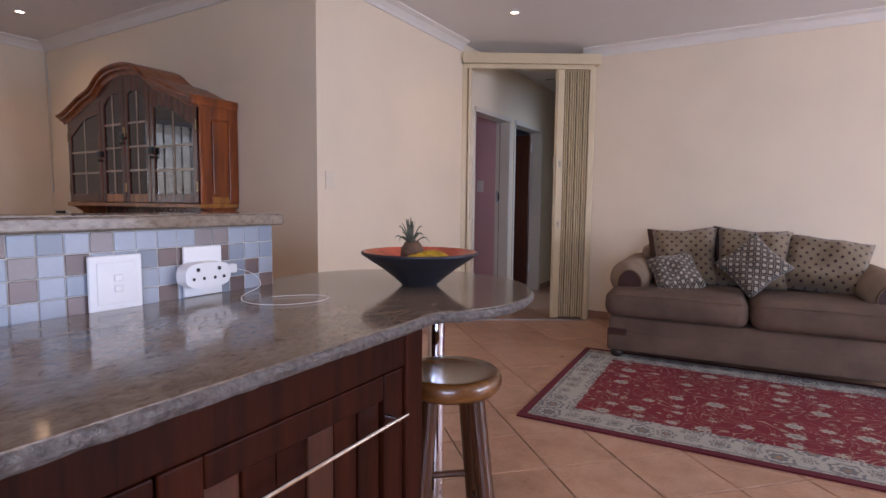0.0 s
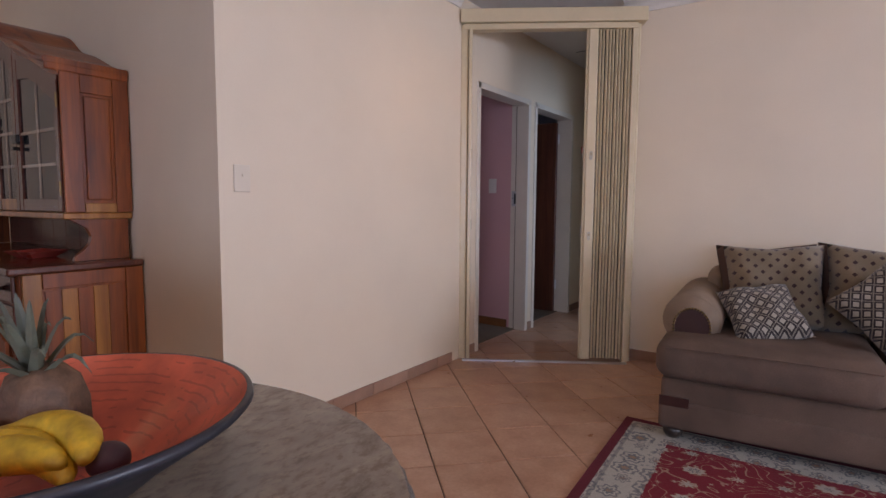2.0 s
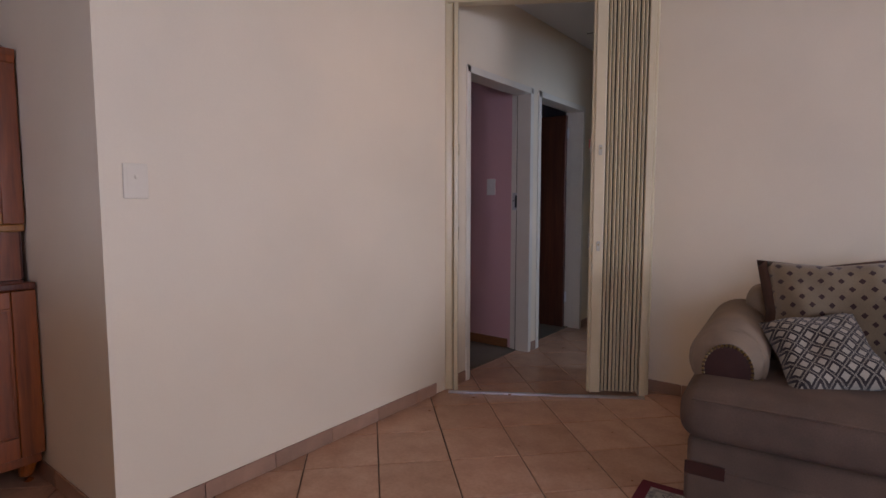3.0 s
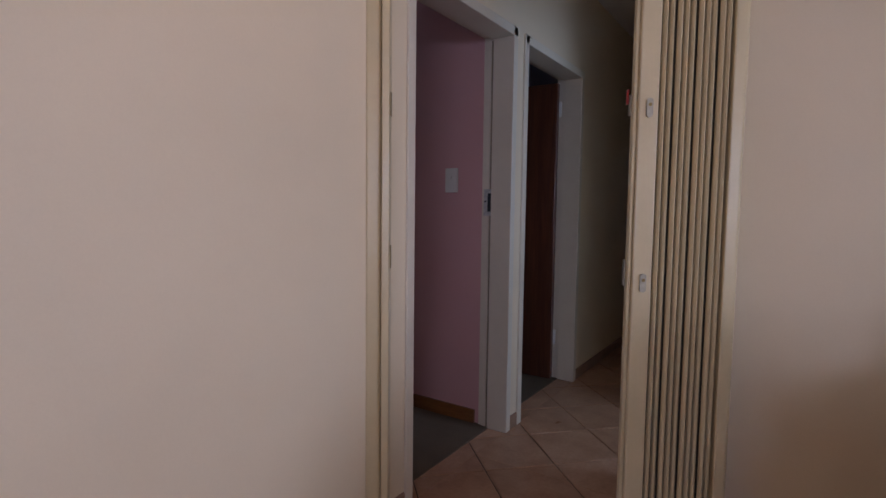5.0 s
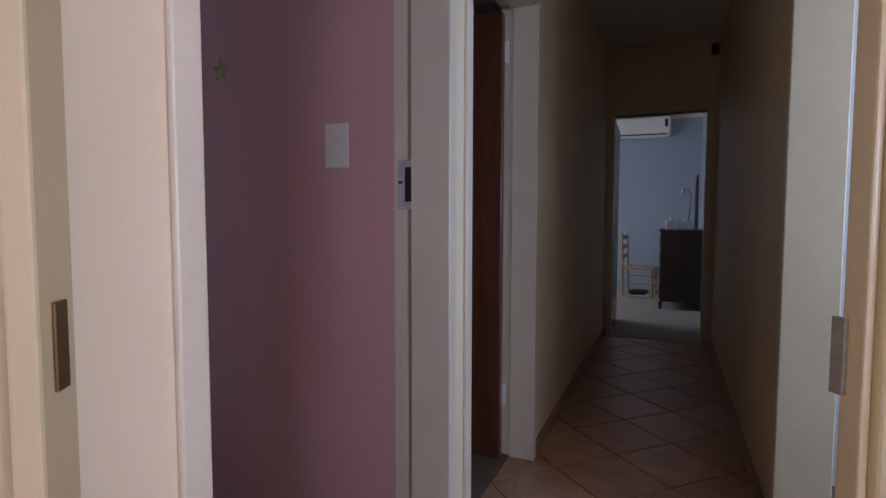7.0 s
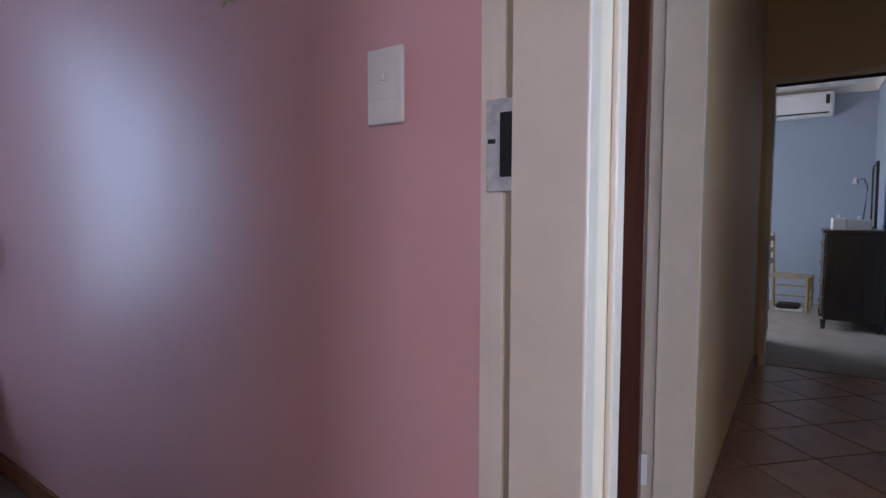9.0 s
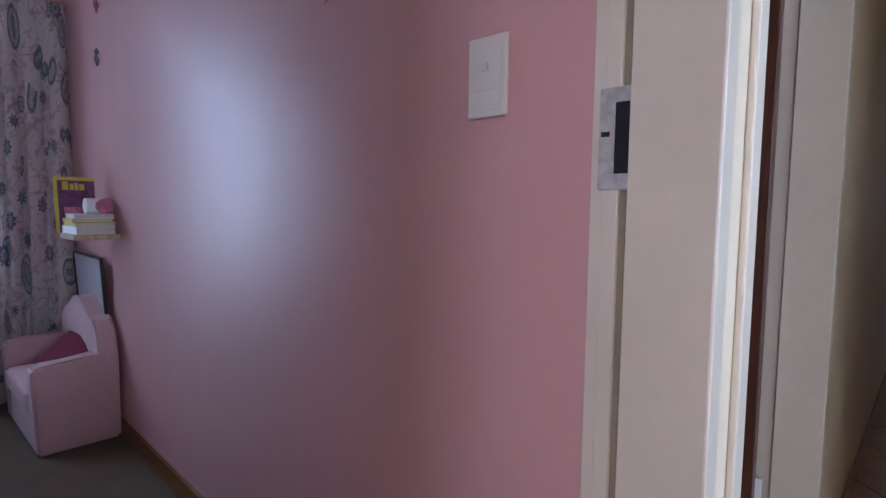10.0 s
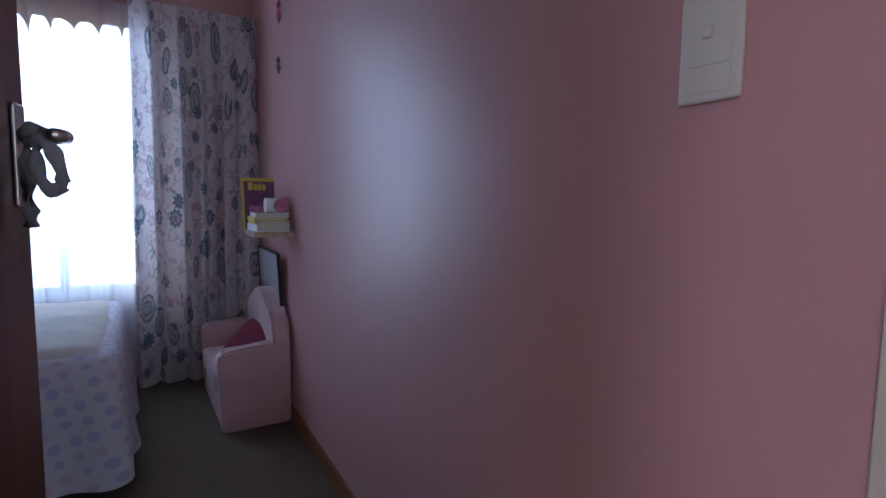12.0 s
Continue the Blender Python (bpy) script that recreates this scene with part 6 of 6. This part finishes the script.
# floating bookshelf with a small stack
def bookshelf():
    x0, x1 = -3.98, -3.735
    yb = pink_y(-3.85) - 0.004
    yf = yb - 0.185
    s = thing("wall_shelf", "small wooden wall shelf stacked with books", "shelf")
    part("board", boxed(x0, x1, yf, yb, 0.955, 0.980, 0.003), PINE, s)
    z = 0.981
    for k, (h, dx, dy, mt, edge) in enumerate(((0.034, 0.0, 0.0, WHITEP, PAPER), (0.018, -0.004, 0.012, YELLOW, PAPER), (0.016, -0.01, -0.008, YELLOW, PAPER), (0.020, 0.0, 0.02, WHITEP, PAPER))):
        bk = thing("book", "closed pale book lying in the shelf's stack", "book", pose(x0 + 0.13 + dx, (yf + yb) / 2 + dy * 0.3 - 0.004, z, 0, 0, 2 - 2 * k), "books on the wall shelf")
        part("cover_bottom", boxed(-0.105, 0.105, -0.078, 0.078, 0, 0.0025), mt, bk)
        part("page_block", boxed(-0.102, 0.100, -0.074, 0.0745, 0.0027, h - 0.0027), edge, bk)
        part("cover_top", boxed(-0.105, 0.105, -0.078, 0.078, h - 0.0025, h), mt, bk)
        part("spine", boxed(-0.105, 0.105, -0.0805, -0.0782, 0, h), mt, bk)
        z += h + 0.0005
    tin = thing("pink_tin", "small round pink and white printed tin on the books", "tin", pose(x0 + 0.155, (yf + yb) / 2 + 0.030, z + 0.0))
    part("body", tube(bmesh.new(), (0, -0.055, 0.036), (0, 0.02, 0.036), 0.0355, n=28), WHITEP, tin)
    part("lid", tube(bmesh.new(), (0.0, 0.021, 0.036), (0.0, 0.050, 0.036), 0.0358, n=28), PINKP, tin)
    part("rim_disc", tube(bmesh.new(), (0.034, 0.012, 0.036), (0.052, 0.012, 0.036), 0.034, n=28), PINKP, tin, "dark pink round end")
    mag = thing("picture_magazine", "purple and yellow picture magazine standing on the shelf", "magazine", pose(x0 + 0.02, yb - 0.185, 0.982, 0, -7, 0))
    part("cover", boxed(-0.006, 0.0, -0.012, 0.150, 0.0, 0.262, 0.001), PURPLE, mag)
    part("spine_band", boxed(-0.0065, 0.0012, -0.0145, -0.0015, 0.0, 0.262), YELLOW, mag)
    part("top_band", boxed(0.0003, 0.0012, -0.001, 0.150, 0.246, 0.262), YELLOW, mag)
    y = 0.018
    for w, h in ((0.030, 0.040), (0.020, 0.030), (0.018, 0.034), (0.026, 0.030)):
        part("title_bar", boxed(0.0004, 0.0014, y, y + w * 0.8, 0.200, 0.200 + h), YELLOW, mag)
        y += w
    part("picture_block", boxed(0.0004, 0.0012, 0.02, 0.09, 0.03, 0.12), PINKP, mag)


bookshelf()

# wall ornaments
for x, z, h, mt in ((-3.98, 2.085, 0.11, PINKP), (-4.0, 1.825, 0.08, GREYC)):
    o = thing("wall_ornament", "small dark wavy ornament hanging on the pink wall", "ornament", pose(x, pink_y(x) - 0.008, z))
    part("body", bent(bmesh.new(), [(0, 0, -h / 2), (0.012, -0.004, -h / 4), (-0.004, -0.004, 0), (0.010, -0.004, h / 4), (0, 0, h / 2)], [0.006, 0.012, 0.010, 0.012, 0.005], 8), mt, o, smooth=True)
st = thing("star_sticker", "small pale green and brown star sticker on the pink wall", "sticker", pose(-2.005, pink_y(-2.005) - 0.0015, 1.622, 0, 0, -1.7))
bm = bmesh.new()
prism(bm, [((0.042 if i % 2 == 0 else 0.019) * math.sin(i * math.pi / 5), (0.042 if i % 2 == 0 else 0.019) * math.cos(i * math.pi / 5)) for i in range(10)], "y", -0.002, 0.0005)
part("star", bm, surface("green_brown_print", (0.48, 0.42, 0.17), 0.5, vary=0.5, scale=40), st)


# ---- passage and end bedroom ----
pir = thing("motion_sensor", "small dark motion sensor high in the passage corner", "sensor", pose(-0.285, YE - 0.001, 2.555))
part("body", boxed(-0.028, 0.028, -0.045, 0.0, -0.045, 0.045, 0.010, 3), surface("grey_sensor_plastic", (0.07, 0.06, 0.055), 0.4), pir)
part("lens", boxed(-0.020, 0.020, -0.048, -0.0455, -0.035, 0.005, 0.001), BLACKP, pir)
hatch = structure(new("ceiling_hatch"), "white ceiling hatch with a narrow dark gap", "hatch")
part("panel", boxed(-1.0, -0.45, 7.2, 7.8, H - 0.006, H - 0.001), CEIL, hatch)
part("gap", boxed(-1.0, -0.45, 7.190, 7.199, H - 0.004, H - 0.001), BLACKP, hatch)

ac = thing("air_conditioner", "white split air conditioner high on the blue wall", "air conditioner", pose(-1.055, 13.897, 2.30))
part("body", boxed(-0.43, 0.43, -0.20, 0.0, 0.0, 0.29, 0.035, 4), WHITEP, ac, smooth=False)
part("vent_slot", boxed(-0.38, 0.38, -0.203, -0.196, 0.028, 0.046), BLACKP, ac)
part("louvre", boxed(-0.38, 0.38, -0.215, -0.2035, 0.012, 0.027, 0.003), WHITEP, ac)
part("display", boxed(0.345, 0.385, -0.204, -0.2005, 0.14, 0.25, 0.001), BLACKP, ac)

ch = thing("chest_of_drawers", "tall dark wooden chest of drawers against the bedroom wall", "chest of drawers")
part("carcass", boxed(-0.695, -0.235, 12.10, 12.95, 0.10, 0.940, 0.006), BLACKW, ch)
part("top", boxed(-0.720, -0.225, 12.08, 12.97, 0.941, 0.970, 0.008), BLACKW, ch)
for i in range(4):
    z = 0.125 + i * 0.203
    dr = part("drawer", boxed(-0.708, -0.6955, 12.13, 12.92, z, z + 0.19, 0.004), BLACKW, ch)
    for y in (12.3, 12.75):
        part("drop_handle", bent(bmesh.new(), [(-0.709, y - 0.04, z + 0.10), (-0.725, y - 0.03, z + 0.08), (-0.725, y + 0.03, z + 0.08), (-0.709, y + 0.04, z + 0.10)], [0.005] * 4, 8), BRASS, dr)
for x in (-0.69, -0.26):
    for y in (12.13, 12.92):
        part("foot", tube(bmesh.new(), (x, y, 0.005), (x, y, 0.10), 0.016, 0.026, 12), BLACKW, ch)
for x, y, w, h in ((-0.60, 12.30, 0.10, 0.11), (-0.44, 12.36, 0.19, 0.10)):
    t = thing("white_box", "small white cardboard box on the chest of drawers", "box", pose(x, y, 0.9705, 0, 0, 6))
    part("carton", boxed(-w / 2, w / 2, -0.06, 0.06, 0, h, 0.003), WHITEP, t)
    part("tissue", bent(bmesh.new(), [(0, 0, h), (0.008, 0.0, h + 0.02), (-0.006, 0, h + 0.035)], [0.022, 0.016, 0.004], 7), WHITEP, t)
mir = thing("leaning_mirror", "tall dark framed mirror leaning on the wall above the chest", "mirror", pose(-0.30, 12.62, 0.971, 0, 4, 90))
for x0, x1, z0, z1 in ((-0.19, -0.165, 0, 0.66), (0.165, 0.19, 0, 0.66), (-0.165, 0.165, 0.635, 0.66), (-0.165, 0.165, 0, 0.025)):
    part("frame_edge", boxed(x0, x1, -0.012, 0.012, z0, z1, 0.003), BLACKW, mir)
part("mirror_glass", boxed(-0.165, 0.165, -0.004, 0.004, 0.025, 0.635), CHROME, mir)
lamp = thing("desk_lamp", "slim metal reading lamp standing on the chest", "lamp", pose(-0.40, 12.50, 0.971))
part("base", lathe(bmesh.new(), [(0, 0), (0.05, 0), (0.05, 0.012), (0.012, 0.02), (0, 0.02)], 20), IRON, lamp)
part("stem", bent(bmesh.new(), [(0, 0, 0.02), (0.02, 0, 0.25), (0.03, 0, 0.42), (0.0, 0, 0.50), (-0.05, 0, 0.49)], [0.005] * 5, 8), IRON, lamp)
part("shade", lathe(bmesh.new(), [(0.012, 0.03), (0.02, 0.02), (0.038, -0.03), (0.034, -0.028), (0.010, 0.02)], 18, (-0.07, 0, 0.48)), CHROME, lamp)


def ladder_chair():
    m = pose(-0.98, 13.22, 0.005, 0, 0, 84) @ Matrix.Scale(1.12, 4)
    c = thing("ladder_back_chair", "pale wooden chair with woven seat beside the blue wall", "chair", m)
    for x in (-0.19, 0.19):
        part("front_leg", tube(bmesh.new(), (x, -0.17, 0), (x, -0.17, 0.36), 0.017, n=10), PINE, c)
        part("back_leg", tube(bmesh.new(), (x, 0.17, 0), (x, 0.20, 0.80), 0.017, n=10), PINE, c)
    part("seat", boxed(-0.20, 0.20, -0.19, 0.18, 0.345, 0.372, 0.012, 2), PINE, c)
    for z in (0.12, 0.23):
        part("rung", tube(bmesh.new(), (-0.19, -0.17, z), (0.19, -0.17, z), 0.010, n=8), PINE, c)
        part("rung", tube(bmesh.new(), (0.19, -0.17, z), (0.19, 0.175, z), 0.010, n=8), PINE, c)
    for z in (0.50, 0.62, 0.74):
        part("ladder_slat", boxed(-0.185, 0.185, 0.178, 0.194, z - 0.025, z + 0.025, 0.004), PINE, c)
    for dx in (-0.10, 0.02):
        sh = thing("shoe", "dark canvas shoe on the carpet under the chair", "shoe", m @ pose(dx, 0.0, 0.001, 0, 0, 10))
        part("sole", boxed(-0.04, 0.04, -0.12, 0.12, 0, 0.02, 0.009), WHITEP, sh)
        part("upper", boxed(-0.036, 0.036, -0.10, 0.115, 0.0205, 0.075, 0.03, 3), BLACKW, sh)


ladder_chair()


# ---- skirting tiles ----
def skirting(name, p, q, side, length=0.336):
    root = structure(new(name), "terracotta tile skirting", "skirting")
    p, q, s = Vector((*p, 0)), Vector((*q, 0)), Vector((*side, 0))
    d = (q - p)
    n = max(1, round(d.length / length))
    if d.length > length * 1.2:
        n = int(math.ceil(d.length / length))
    u = d.normalized()
    ang = math.atan2(u.y, u.x)
    flip = 1 if (Matrix.Rotation(ang, 3, "Z") @ Vector((0, 1, 0))).dot(s) > 0 else -1
    done, at = {}, 0.0
    while at < d.length - 0.004:
        ln = min(length, d.length - at)
        key = round(ln, 3)
        if key not in done:
            me = bpy.data.meshes.new("skirting_tile")
            bm = boxed(0.001, ln - 0.002, *sorted((0.0005 * flip, 0.0105 * flip)), 0.001, 0.074, 0.002, 1)
            bm.to_mesh(me)
            bm.free()
            me.materials.append(SKIRT)
            done[key] = me
        ob = new("skirting_tile", done[key])
        ob.parent = root
        ob.matrix_basis = Matrix.Translation(p + u * at) @ Matrix.Rotation(ang, 4, "Z")
        at += length


skirting("baseboard_long", (XL, YH - 0.011), (XL, 5.29), (1, 0))
skirting("baseboard_gate_side", (XL, 5.47), (XL, 5.611), (1, 0))
skirting("baseboard_between_doors", (XL, 6.545), (XL, 6.628), (1, 0))
skirting("baseboard_passage", (XL, 7.575), (XL, YE), (1, 0))
skirting("baseboard_hutch", (XW, YH), (XL, YH), (0, -1))
skirting("baseboard_sofa", (XR, YS), (3.4, YS), (0, -1))
skirting("baseboard_passage_right", (XR, YS), (XR, YE), (-1, 0))
skirting("baseboard_end", (XL + 0.011, YE), (ED[0] - 0.042, YE), (0, -1))

# ---- floor tiles, laid on the diagonal ----
PITCH, P0, Q0, GAP = 0.3385, 0.1705, 0.042, 0.0065
ROOMS = [(XW, 6.4, -2.6, YH), (XL, 6.4, YH, YS), (XL, XR, YS, YE + 0.03), (XB + 0.05, XL, PD[0], PD[1]), (XB + 0.04, XL, D2[0], D2[1])]


def clipped(poly, x0, x1, y0, y1):
    for axis, lim, sign in ((0, x0, 1), (0, x1, -1), (1, y0, 1), (1, y1, -1)):
        out = []
        for i, a in enumerate(poly):
            b = poly[(i + 1) % len(poly)]
            ia, ib = (a[axis] - lim) * sign >= 0, (b[axis] - lim) * sign >= 0
            if ia:
                out.append(a)
            if ia != ib:
                t = (lim - a[axis]) / (b[axis] - a[axis])
                out.append((a[0] + (b[0] - a[0]) * t, a[1] + (b[1] - a[1]) * t))
        poly = out
        if len(poly) < 3:
            return []
    return poly


def area(poly):
    return abs(sum(a[0] * b[1] - b[0] * a[1] for a, b in zip(poly, poly[1:] + poly[:1]))) / 2


floor = structure(new("floor"), "terracotta floor tiles laid diagonally with dark grout", "floor")
half = (PITCH - GAP) / 2
ROOT2 = math.sqrt(2)


def tile_mesh(poly):
    bm = bmesh.new()
    prism(bm, poly, "z", -0.0055, 0.0)
    es = [e for e in bm.edges if all(abs(v.co.z) < 1e-6 for v in e.verts)]
    bmesh.ops.bevel(bm, geom=es, offset=0.0022, segments=1, affect="EDGES")
    bmesh.ops.recalc_face_normals(bm, faces=bm.faces[:])
    return bm


base = [(half * ROOT2, 0), (0, half * ROOT2), (-half * ROOT2, 0), (0, -half * ROOT2)]
full = bpy.data.meshes.new("floor_tile")
bm = tile_mesh(base)
bm.to_mesh(full)
bm.free()
full.materials.append(TERRA)
rest_v, rest_f = [], []
count = 0
for i in range(-40, 50):
    for j in range(-50, 40):
        p, q = P0 + (i + 0.5) * PITCH, Q0 + (j + 0.5) * PITCH
        cx, cy = (p + q) / ROOT2, (p - q) / ROOT2
        if not (XW - 0.3 < cx < 6.7 and -2.9 < cy < YE + 0.3):
            continue
        for k, (x0, x1, y0, y1) in enumerate(ROOMS):
            poly = clipped([(cx + a, cy + b) for a, b in base], x0, x1, y0, y1)
            if len(poly) < 3 or area(poly) < 0.0004:
                continue
            near = (-1.4 < cx < 2.0 and 2.4 < cy < YE + 0.1 and count < 290)
            whole = area(poly) > 0.999 * area(base)
            if near:
                count += 1
                if whole:
                    ob = new("floor_tile", full)
                else:
                    me = bpy.data.meshes.new("floor_tile")
                    bm = tile_mesh([(a - cx, b - cy) for a, b in poly])
                    bm.to_mesh(me)
                    bm.free()
                    me.materials.append(TERRA)
                    ob = new("floor_tile", me)
                ob.parent = floor
                ob.location = (cx, cy, 0.0004 * ((i * 7 + j * 3) % 3 - 1))
            else:
                n0 = len(rest_v)
                m = len(poly)
                rest_v += [(a, b, -0.0055) for a, b in poly] + [(a, b, 0.0) for a, b in poly]
                rest_f.append([n0 + m + t for t in range(m)])
                rest_f += [[n0 + t, n0 + (t + 1) % m, n0 + m + (t + 1) % m, n0 + m + t] for t in range(m)]
me = bpy.data.meshes.new("far_floor_tiles")
me.from_pydata(rest_v, [], rest_f)
me.materials.append(TERRA)
far = new("far_floor_tiles", me)
far.parent = floor
far["kind"] = "stuff"
